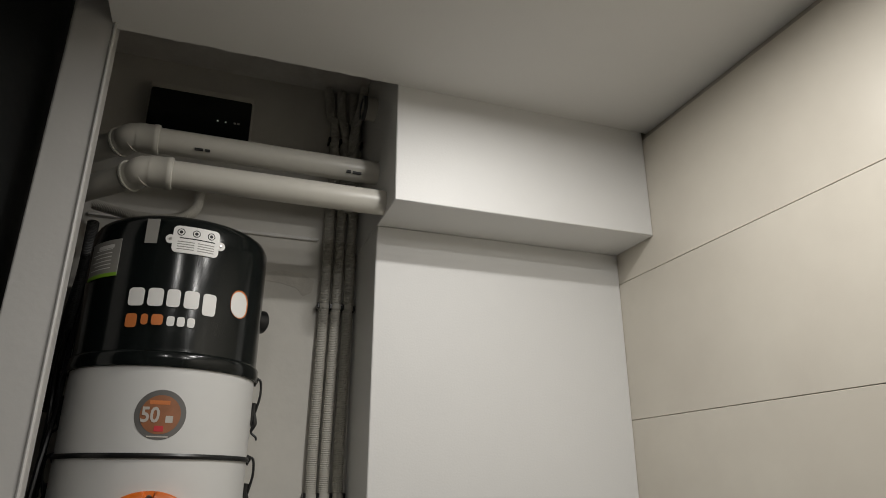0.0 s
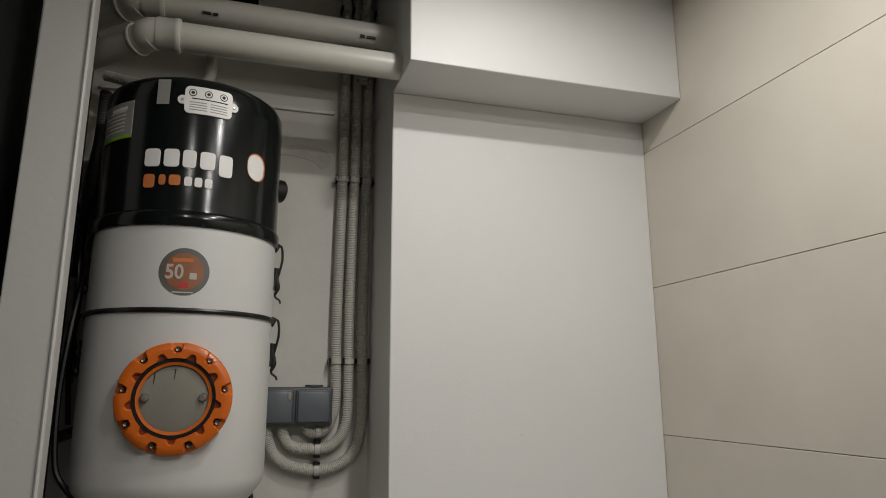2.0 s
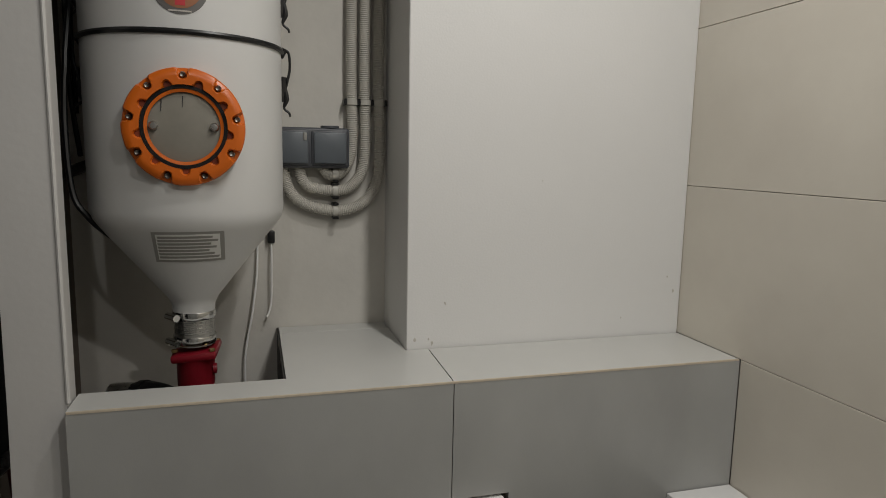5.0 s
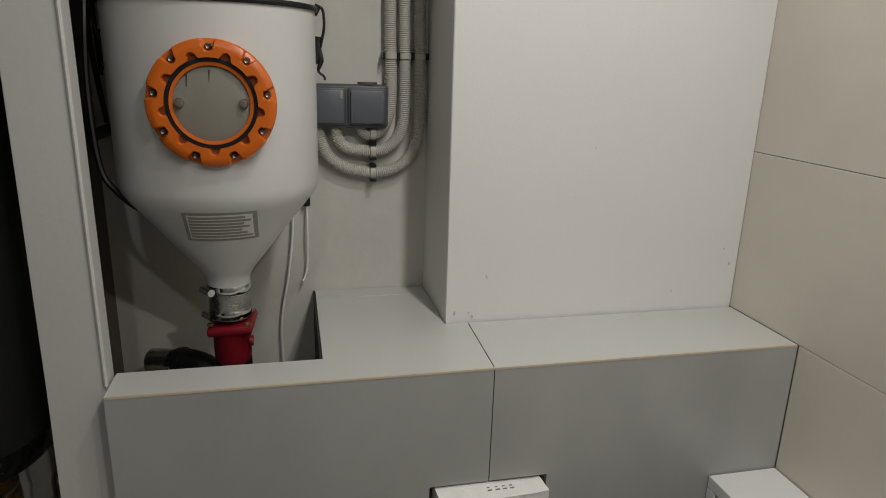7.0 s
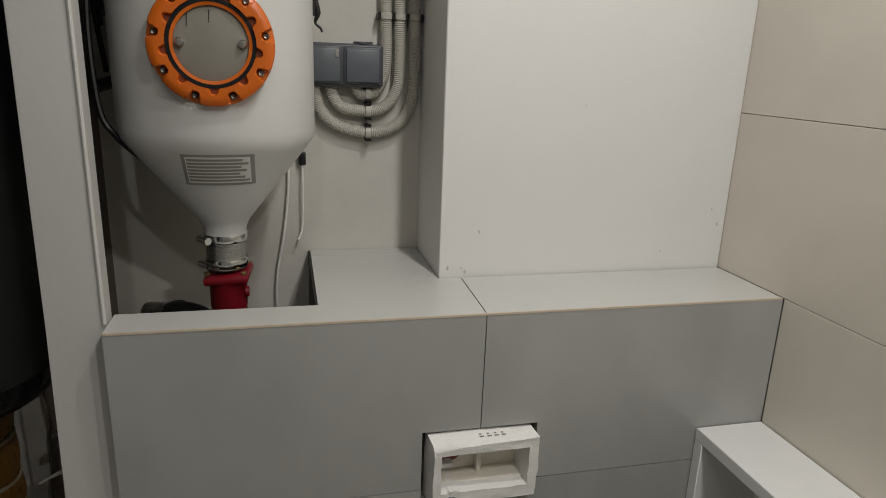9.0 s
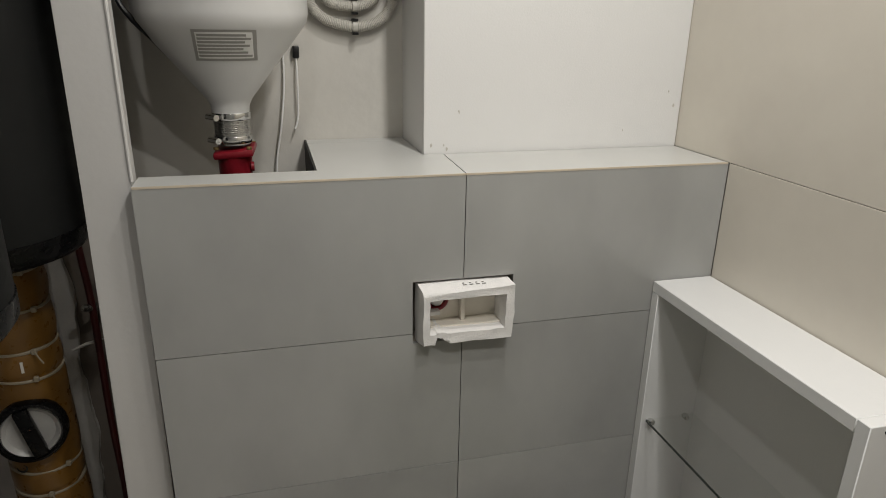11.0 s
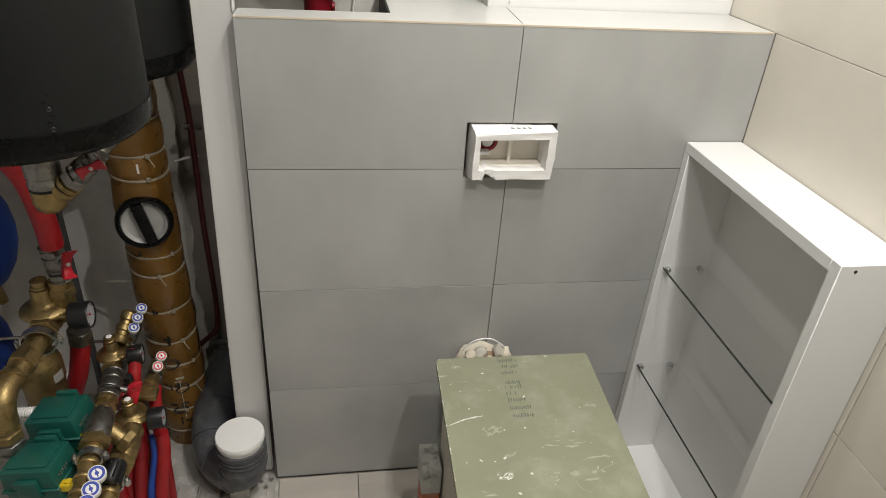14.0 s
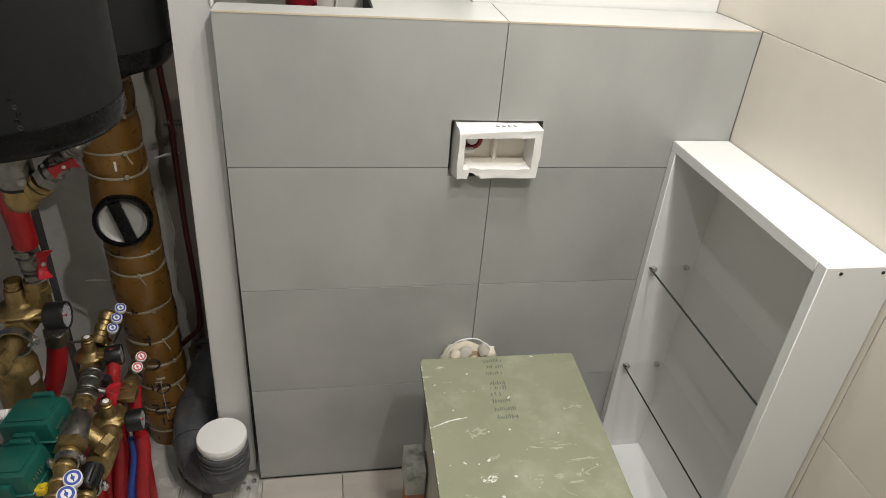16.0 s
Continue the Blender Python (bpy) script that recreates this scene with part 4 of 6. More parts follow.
    for x in (-0.005, 0.008, 0.02, 0.032):
        part("print_bar", box(x, x + 0.007, -0.014, -0.0125, 1.0085, 1.0098), M_LABELG, f)
        part("print_bar", box(x, x + 0.004, -0.009, -0.0075, 1.0095, 1.0110), M_LABELG, f)
    return f


flush_insert()


# ---- plasterboard offcut on a support in front of the wall ----
def cover_board():
    b = thing("plasterboard_cover", (0.02, -0.42, 0.487), "green moisture resistant plasterboard offcut with plaster splashes", "board")
    poly = [(-0.146, -0.128), (0.205, -0.131), (0.207, -0.14), (0.176, -0.80), (-0.172, -0.80), (-0.151, -0.14)]
    bm = prism(poly, 0.4875, 0.4995, axis="z")
    part("board", bm, [M_BOARD], b)
    random.seed(21)

    def fleck(x, y, rx, ry, turn, m, n=9, h=0.5001, name="plaster_splash"):
        pts = []
        for i in range(n):
            q = 2 * math.pi * i / n
            k = random.uniform(0.55, 1.25)
            u, w = rx * k * math.cos(q), ry * k * math.sin(q)
            pts.append((x + u * math.cos(turn) - w * math.sin(turn), y + u * math.sin(turn) + w * math.cos(turn)))
        part(name, prism(pts, 0.4992, h, axis="z"), m, b)

    for x, y, r in [(-0.053, -0.184, 0.0030), (-0.129, -0.213, 0.0020), (0.022, -0.263, 0.0035), (-0.102, -0.29, 0.0022), (0.002, -0.352, 0.0028), (0.098, -0.37, 0.0020), (-0.042, -0.354, 0.0024), (-0.056, -0.425, 0.0030), (-0.104, -0.427, 0.0030), (-0.132, -0.43, 0.0015), (-0.077, -0.432, 0.0016), (-0.014, -0.466, 0.0026), (0.149, -0.454, 0.0020), (0.107, -0.136, 0.0032), (0.133, -0.304, 0.0016), (-0.049, -0.24, 0.0010), (-0.027, -0.232, 0.0010), (0.124, -0.402, 0.0010), (0.071, -0.336, 0.0009), (0.024, -0.405, 0.0009), (-0.11, -0.159, 0.0020), (-0.112, -0.237, 0.0013), (-0.047, -0.508, 0.0030), (0.023, -0.495, 0.0012)]:
        fleck(x, y, r * random.uniform(1.0, 1.7), r * random.uniform(0.6, 0.9), random.uniform(-0.8, 0.8), M_DUST)
    # scraped streaks, one ragged strip each
    for p0, p1, p2, wd in [((-0.151, -0.333), (-0.117, -0.316), (-0.078, -0.312), 0.0022), ((-0.058, -0.163), (-0.038, -0.174), (-0.017, -0.184), 0.0007), ((0.136, -0.27), (0.138, -0.28), (0.143, -0.284), 0.0007), ((0.135, -0.306), (0.155, -0.299), (0.179, -0.301), 0.0008), ((0.113, -0.475), (0.134, -0.46), (0.158, -0.457), 0.0008), ((0.063, -0.491), (0.066, -0.511), (0.087, -0.52), 0.0010), ((0.145, -0.508), (0.152, -0.5), (0.157, -0.492), 0.0008), ((-0.118, -0.158), (-0.116, -0.171), (-0.105, -0.169), 0.0010)]:
        up, low = [], []
        for i in range(15):
            f = i / 14
            x = (1 - f) ** 2 * p0[0] + 2 * f * (1 - f) * p1[0] + f * f * p2[0]
            y = (1 - f) ** 2 * p0[1] + 2 * f * (1 - f) * p1[1] + f * f * p2[1]
            w = wd * (0.35 + 0.9 * math.sin(math.pi * min(1, f * 0.9 + 0.08)))
            up.append((x, y + w * random.uniform(0.2, 1)))
            low.append((x, y - w * random.uniform(0.2, 1)))
        part("plaster_smear", prism(low + up[::-1], 0.4992, 0.49985, axis="z"), M_DUST if wd > 0.002 else M_DUST2, b)
    # rubbed patches of thin plaster
    for x, y, r, n, thick in [(-0.068, -0.354, 0.022, 30, 0), (-0.064, -0.466, 0.016, 26, 1), (0.067, -0.475, 0.01, 10, 0), (0.114, -0.471, 0.012, 10, 0), (0.157, -0.299, 0.012, 8, 0), (-0.11, -0.159, 0.01, 8, 0), (-0.044, -0.417, 0.01, 8, 0), (0.03, -0.473, 0.02, 6, 0)]:
        for k in range(n):
            q, d = random.uniform(0, 6.28), r * math.sqrt(random.uniform(0.05, 1))
            e = random.uniform(0.0008, 0.0028)
            fleck(x + d * math.cos(q), y + 0.6 * d * math.sin(q), e * 2.2, e * 0.8, random.uniform(-0.5, 1.2), M_DUST if thick and k % 3 else M_DUST2, 8, 0.49965 + 0.00001 * k, "plaster_smear")
    # faded stamped lines that cannot be read
    for x, y, w0 in [(-0.01, -0.149, 0.044), (-0.005, -0.169, 0.037), (-0.01, -0.19, 0.036), (-0.012, -0.222, 0.041), (-0.012, -0.236, 0.042), (-0.014, -0.255, 0.025), (-0.015, -0.276, 0.044), (-0.016, -0.3, 0.043), (-0.016, -0.322, 0.042)]:
        c = 0
        while c < w0:
            d = random.uniform(0.0022, 0.0055)
            h0, h1 = random.uniform(-0.001, 0.002), random.uniform(0.006, 0.0115)
            if random.random() > 0.14:
                part("print_bar", prism([(x + c, y + h0), (x + c + d * 0.6, y + h0 - 0.0005), (x + c + d * 0.75, y + h1), (x + c + d * 0.2, y + h1 + 0.001)], 0.4993, 0.49962, axis="z"), M_GINK, b)
            c += d + 0.0004
    # frayed pale paper along the cut edges
    for k in range(60):
        f = random.random()
        if k % 3:
            x, y = -0.151 - 0.021 * f, -0.14 - 0.66 * f
        else:
            x, y = -0.146 + 0.351 * f, -0.1285 - 0.003 * f
        fleck(x + (0.0012 if k % 3 else 0), y - (0 if k % 3 else 0.0012), random.uniform(0.0005, 0.0018), random.uniform(0.001, 0.006) if k % 3 else 0.0007, 0, M_DUST2 if k % 2 else M_DUST, 7, 0.4998, "torn_paper")
    return b


cover_board()


def support():
    s = thing("support_crate", (0.02, -0.45, 0), "makeshift support of boards and a stone block", "stand")
    part("box_side", box(-0.130, -0.112, -0.74, -0.16, 0.0, 0.4865, 0.002, 1), M_PAPER, s)
    part("box_side", box(0.150, 0.168, -0.74, -0.16, 0.0, 0.4865, 0.002, 1), M_PAPER, s)
    part("box_front", box(-0.112, 0.150, -0.18, -0.162, 0.0, 0.4865, 0.002, 1), M_PAPER, s)
    t = thing("stone_block", (-0.16, -0.19, 0), "grey marbled offcut leaning beside the crate", "offcut")
    part("slab", box(-0.182, -0.136, -0.235, -0.150, 0.175, 0.255, 0.003, 2), M_STONE, t)
    part("brick", box(-0.178, -0.136, -0.230, -0.155, 0.0, 0.1745, 0.004, 2), M_TERRA, t, "terracotta block")
    part("foot", box(-0.205, -0.182, -0.26, -0.21, 0.0, 0.10, 0.003, 1), M_WOOD, t)
    u = thing("pipe_packing", (-0.03, -0.07, 0.42), "torn paper packing round the wall outlet", "packing")
    random.seed(8)
    bm = lathe([(0.0, 0.0), (0.055, 0.0), (0.062, 0.02), (0.060, 0.045), (0.052, 0.062), (0.030, 0.066), (0, 0.06)], (-0.028, -0.015, 0.396), (0, -1, 0.12), 18)
    for v in bm.verts:
        v.co += Vector((random.uniform(-1, 1), random.uniform(-1, 1), random.uniform(-1, 1))) * 0.006
    part("paper", bm, M_TORN, u, smooth=60)
    part("core", lathe([(0.012, 0), (0.020, 0), (0.022, 0.010), (0.012, 0.012), (0.012, 0)], (-0.014, -0.066, 0.440), (0.3, -0.7, 0.4), 14), M_WOOD, u)
    for dx, dz in ((-0.055, 0.462), (-0.03, 0.468), (0.012, 0.474), (0.028, 0.465)):
        bm = lathe([(0.0, 0.0), (0.014, 0.004), (0.017, 0.014), (0.010, 0.024), (0, 0.026)], (dx, -0.058, dz - 0.022), (0.2, -0.3, 0.9), 9)
        for v in bm.verts:
            v.co += Vector((random.uniform(-1, 1), random.uniform(-1, 1), random.uniform(-1, 1))) * 0.0035
        part("torn_paper", bm, M_TORN if dx in (-0.055, 0.028) else M_PAPER, u, smooth=60)
    part("wire", tube([(-0.078, -0.07, 0.475), (-0.05, -0.075, 0.505), (-0.01, -0.075, 0.508), (0.025, -0.07, 0.478)], 0.002, 6), M_WHITE, u)


support()


# ---- service shaft: storage tanks ----
def storage_tank(cx, cy, r, zb, label):
    t = thing("storage_tank", (cx, cy, zb), label, "water tank", "black tanks")
    part("jacket", lathe([(r - 0.001, zb + 0.045), (r, zb + 0.05), (r, TOP - 0.06), (r - 0.012, TOP - 0.04), (0, TOP - 0.035)], (cx, cy, 0), n=72), M_TANK, t)
    part("bottom_cap", lathe([(0, zb + 0.004), (r * 0.55, zb), (r - 0.03, zb), (r - 0.008, zb + 0.008), (r + 0.001, zb + 0.020), (r + 0.0015, zb + 0.046), (r - 0.002, zb + 0.048), (0, zb + 0.049)], (cx, cy, 0), n=72), M_CAP, t, "black plastic bottom cap")
    return t


t1 = storage_tank(-0.805, -0.272, 0.168, 1.098, "black insulated storage tank hung in the shaft")
t2 = storage_tank(-0.805, 0.100, 0.168, 1.090, "second black insulated tank beside the wall")
random.seed(5)
for k in range(6):
    a = math.radians(32.0 + random.uniform(-1.2, 1.2))
    c = (-0.805 + 0.1675 * math.sin(a), -0.272 - 0.1675 * math.cos(a), 1.150 + 0.0088 * k)
    rr = random.choice((0.0015, 0.0025, 0.0038))
    part("scuff", lathe([(0, 0), (rr, 0), (rr * 0.75, 0.0011), (rr * 0.3, 0.0004), (0, 0.0002)], c, (math.sin(a), -math.cos(a), 0), 8), M_CAP if k % 3 else M_BLACKM, t1)


# ---- brown soil pipe with inspection cap ----
def soil_pipe():
    c = (-0.806, 0.212)
    p = thing("soil_pipe", (c[0], c[1], 0), "brown plastic soil pipe wrapped with cable ties", "pipe")
    r, lean = 0.0645, Vector((-0.013, 0, 1))
    random.seed(3)
    ties = (0.045, 0.125, 0.205, 0.283, 0.36, 0.457, 0.566, 0.618, 0.82, 0.875, 0.955, 1.03)
    prof = [(0, -0.01), (r - 0.003, -0.01)]
    for lo, hi in zip(ties, ties[1:] + (1.088,)):
        bulge = min(0.0042, (hi - lo) * 0.05)
        prof.append((r - 0.0035, lo))
        for f in (0.1, 0.22, 0.4, 0.6, 0.78, 0.9):
            prof.append((r - 0.0015 + bulge * math.sin(math.pi * f) + random.uniform(-0.0006, 0.0006), lo + (hi - lo) * f))
    prof += [(r, 1.088), (0, 1.088)]
    bm = lathe(prof, (c[0], c[1], 0), lean, n=48)
    for q in bm.verts:
        a = math.atan2(q.co.y - c[1], q.co.x - c[0])
        k = 0.0012 * math.sin(3 * a + q.co.z * 31) + 0.0009 * math.sin(5 * a - q.co.z * 47)
        q.co.x += k * math.cos(a)
        q.co.y += k * math.sin(a)
    part("pipe", bm, M_BROWN, p)
    for k, zt in enumerate(ties):
        ax = Vector((random.uniform(-0.06, 0.1), random.uniform(-0.08, 0.04), 1))
        cx = c[0] - 0.013 * zt
        tie = part("cable_tie", lathe([(r - 0.005, -0.0026), (r - 0.0003, -0.0026), (r + 0.0006, -0.0016), (r + 0.0006, 0.0016), (r - 0.0003, 0.0026), (r - 0.005, 0.0026)], (cx, c[1], zt), ax, 40), M_TIE, p, "pale nylon cable tie")
        a = radians(random.uniform(14, 52))
        hx, hy = cx + math.sin(a) * (r + 0.003), c[1] - math.cos(a) * (r + 0.003)
        part("tie_head", box(hx - 0.0045, hx + 0.0045, hy - 0.004, hy + 0.003, zt - 0.0055, zt + 0.0055, 0.0012, 1), M_TIE, tie)
        if k in (2, 4, 6, 9):
            part("tie_tail", tube([(hx, hy, zt), (hx + 0.008, hy - 0.010, zt - 0.006), (hx + 0.016, hy - 0.012, zt - 0.020)], 0.0016, 6), M_TIE, tie)
    # a dab of pale plaster and a drip
    part("plaster_dab", curved_plate((c[0] - 0.004, c[1]), r + 0.0022, 6, 24, 0.238, 0.244, 0.0012, n=5), M_DUST2, p)
    part("plaster_dab", curved_plate((c[0] - 0.004, c[1]), r + 0.0022, 2, 17, 0.228, 0.232, 0.0010, n=4), M_DUST2, p)
    part("plaster_drip", curved_plate((c[0] - 0.003, c[1]), r + 0.0024, 12.4, 14.0, 0.10, 0.228, 0.0009, n=1), M_DUST2, p)
    part("plaster_drip", curved_plate((c[0] - 0.011, c[1]), r + 0.0024, 14, 18, 0.838, 0.860, 0.0009, n=1), M_DUST, p)
    ax = Vector((0.22, -1, 0.12)).normalized()
    k0 = Vector((c[0] - 0.001, c[1] - 0.054, 0.718))
    cap = part("inspection_cap", lathe([(0.051, 0), (0.060, 0.0), (0.063, 0.012), (0.0615, 0.027), (0.058, 0.034), (0.053, 0.036), (0.0505, 0.030), (0.051, 0)], k0, ax, 44), M_CAP, p, "black screw ring with white cap")
    part("cap_disc", lathe([(0, 0.016), (0.0505, 0.016), (0.0505, 0.026), (0.0475, 0.0295), (0.045, 0.0275), (0.040, 0.022), (0.020, 0.0205), (0, 0.020)], k0, ax, 44), M_CAPW, cap, "scratched pale grey disc")
    d, u, w = frame_of(ax)
    bm = box(-0.0125, 0.0125, -0.050, 0.050, 0.0, 0.018, 0.003, 2)
    rot = Matrix((u, w, d)).transposed().to_4x4()
    bm.transform(Matrix.Translation(k0 + d * 0.021) @ rot @ Matrix.Rotation(radians(-14), 4, "Z"))
    part("cap_handle", bm, M_CAP, cap)
    # hand written strokes, as plain curved marks
    for a0, a1, z0, z1 in ((-34, -27, 0.845, 0.85), (-30, -26, 0.82, 0.848), (-40, -25, 0.63, 0.634), (-14, -8, 0.455, 0.459), (-20, -16, 0.43, 0.47), (-5, 8, 0.372, 0.376), (2, 6, 0.355, 0.385), (-2, 14, 0.215, 0.22), (-12, -8, 0.20, 0.24), (4, 8, 0.205, 0.24), (-20, -4, 0.145, 0.149), (6, 22, 0.15, 0.155), (-2, 2, 0.075, 0.10), (8, 20, 0.085, 0.09)):
        part("ink_mark", curved_plate(c, r + 0.0016, a0, a1, z0 - 0.001, z1 + 0.001, 0.0006, n=3), M_INK, p)
    for a0, z0, w0, h0 in ((-33, 0.835, 14, 0.03), (-30, 0.63, 10, 0.02), (-2, 0.29, 18, 0.035), (14, 0.205, 14, 0.03), (2, 0.13, 16, 0.026)):
        loop = []
        for k in range(9):
            g = radians(a0 + w0 * math.sin(k * 0.75))
            loop.append((c[0] + math.sin(g) * (r + 0.0014), c[1] - math.cos(g) * (r + 0.0014), z0 + h0 * 0.5 * math.cos(k * 0.75 * 0.9)))
        part("ink_mark", tube(loop, 0.0022, 5), M_INK, p)
    return p


soil_pipe()


def grey_branch():
    p = thing("grey_branch_pipe", (-0.63, -0.02, 0), "grey plastic waste bend with a white end cap", "pipe")
    c = Vector((-0.618, -0.042, 0.010))
    part("bend", tube([(-0.690, 0.32, 0.14), (-0.712, 0.22, 0.125), (-0.716, 0.12, 0.10), (-0.698, 0.035, 0.074), (-0.655, -0.022, 0.076), (-0.622, -0.040, 0.095), (-0.618, -0.042, 0.13)], 0.058, 24), M_GREYP, p)
    part("socket", lathe([(0.05, 0.10), (0.059, 0.10), (0.0605, 0.106), (0.0605, 0.122), (0.058, 0.126), (0.058, 0.160), (0.061, 0.163), (0.061, 0.176), (0.05, 0.178)], c, n=40), M_GREYP, p)
    part("end_cap", lathe([(0, 0.17), (0.0555, 0.17), (0.0555, 0.186), (0.059, 0.188), (0.060, 0.192), (0.060, 0.203), (0.058, 0.206), (0, 0.206)], c, n=44), M_WHITE, p, "white round end cap")
    for q, d in (((-0.715, 0.17, 0.112), (-0.02, -1, -0.22)), ((-0.709, 0.075, 0.086), (0.15, -1, -0.28)), ((-0.682, 0.01, 0.073), (0.6, -0.8, 0.02)), ((-0.645, -0.029, 0.080), (0.8, -0.45, 0.3))):
        part("rim", lathe([(0.05, 0), (0.0612, 0), (0.0612, 0.005), (0.05, 0.005)], q, d, 30), M_GREYP, p)
    for h_ in (0.112, 0.136, 0.150):
        part("rim", lathe([(0.055, h_), (0.0616, h_), (0.0616, h_ + 0.003), (0.055, h_ + 0.003)], c, n=40), M_GREYP, p)
    # thin supports keep the bend off the screed
    part("foot", box(-0.66, -0.61, -0.06, -0.01, -0.012, 0.03, 0.003, 1), M_SCREED, p)
    return p


grey_branch()

# ---- service shaft: valves, gauges and manifolds ----
def stack(p, axis, profile, n=24, bm=None):
    return lathe(profile, p, axis, n, bm)


def gauge(pos, face, r, label="black pressure gauge with a white dial"):
    g = thing("pressure_gauge", pos, label, "gauge", "pressure gauges")
    d = Vector(face).normalized()
    p = Vector(pos)
    part("case", lathe([(0, -r * 0.95), (r * 0.9, -r * 0.95), (r, -r * 0.85), (r, r * 0.35), (r * 0.97, r * 0.42), (r * 0.86, r * 0.42), (r * 0.86, r * 0.3), (0, r * 0.3)], p, d, 32), M_BLACKM, g)
    part("dial", lathe([(0, r * 0.305), (r * 0.86, r * 0.305), (r * 0.86, r * 0.325), (0, r * 0.325)], p, d, 28), M_DIAL, g, "white dial")
    part("lens", lathe([(0, r * 0.40), (r * 0.5, r * 0.398), (r * 0.85, r * 0.375), (r * 0.85, r * 0.365), (0, r * 0.385)], p, d, 28), M_GLASS, g, "clear lens")
    part("pointer", lathe([(0, r * 0.33), (r * 0.12, r * 0.33), (r * 0.12, r * 0.36), (0, r * 0.36)], p, d, 10), M_REDP, g)
    dd, u, w = frame_of(d)
    part("needle", rod(p + d * r * 0.34 - u * r * 0.1, p + d * r * 0.34 + (u + w * 0.6).normalized() * r * 0.62, r * 0.035, 6), M_REDP, g)
    for k in range(9):
        a = radians(-40 + k * 32)
        q = p + d * r * 0.328 + (u * math.cos(a) + w * math.sin(a)) * r * 0.66
        part("scale_mark", rod(q, q + (u * math.cos(a) + w * math.sin(a)) * r * 0.12, r * 0.03, 5), M_INK, g)
    part("stem", rod(p - d * r * 0.95, p - d * (r * 0.95 + 0.022), 0.006, 10), M_BRASS, g)
    return g


def reducer(pos, s, flow, tip=True, group="pressure reducers"):
    """A brass pressure reducer: bell with a flat disc, neck and hexagon on top, union sockets along the flow."""
    g = thing("pressure_reducer", pos, "brass pressure reducing valve with domed bell", "valve", group)
    p = Vector(pos)
    z = Vector((0, 0, 1))
    part("bell", lathe([(q * s, h * s) for q, h in ((0, -0.5), (0.45, -0.5), (0.55, -0.3), (0.88, -0.2), (0.98, -0.1), (1, -0.02), (0.98, 0.05), (0.9, 0.12), (0.62, 0.24), (0.50, 0.32), (0.45, 0.42), (0.415, 0.92), (0.38, 1.0), (0, 1.0))], p, z, 40), M_BRASS, g)
    part("adjusting_cap", lathe([(q * s, h * s) for q, h in ((0, 1.0), (0.31, 1.0), (0.35, 1.04), (0.35, 1.13), (0.29, 1.17), (0.28, 1.26), (0.32, 1.29), (0.32, 1.37), (0.28, 1.39), (0.2, 1.39), (0.2, 1.31), (0, 1.31))], p, z, 24), M_BRASS, g)
    if tip:
        part("sealing_tip", lathe([(0, 1.30 * s), (0.19 * s, 1.30 * s), (0.19 * s, 1.42 * s), (0.14 * s, 1.46 * s), (0, 1.46 * s)], p, z, 12), M_WHITE, g, "white sealing plug")
    f = Vector(flow).normalized()
    q = p - z * 0.45 * s
    part("body", lathe([(0, -0.8 * s), (0.42 * s, -0.8 * s), (0.5 * s, -0.4 * s), (0.52 * s, 0), (0.5 * s, 0.4 * s), (0.42 * s, 0.8 * s), (0, 0.8 * s)], q, f, 24), M_BRASS, g)
    part("bowl", lathe([(0, -1.25 * s), (0.22 * s, -1.25 * s), (0.24 * s, -1.05 * s), (0.45 * s, -0.95 * s), (0.48 * s, -0.4 * s), (0, -0.4 * s)], p, z, 20), M_BRASS, g)
    for k in (-1, 1):
        part("union_nut", hexnut(q + f * k * 0.78 * s, f * k, 0.6 * s, 0.42 * s), M_BRASS, g)
    return g


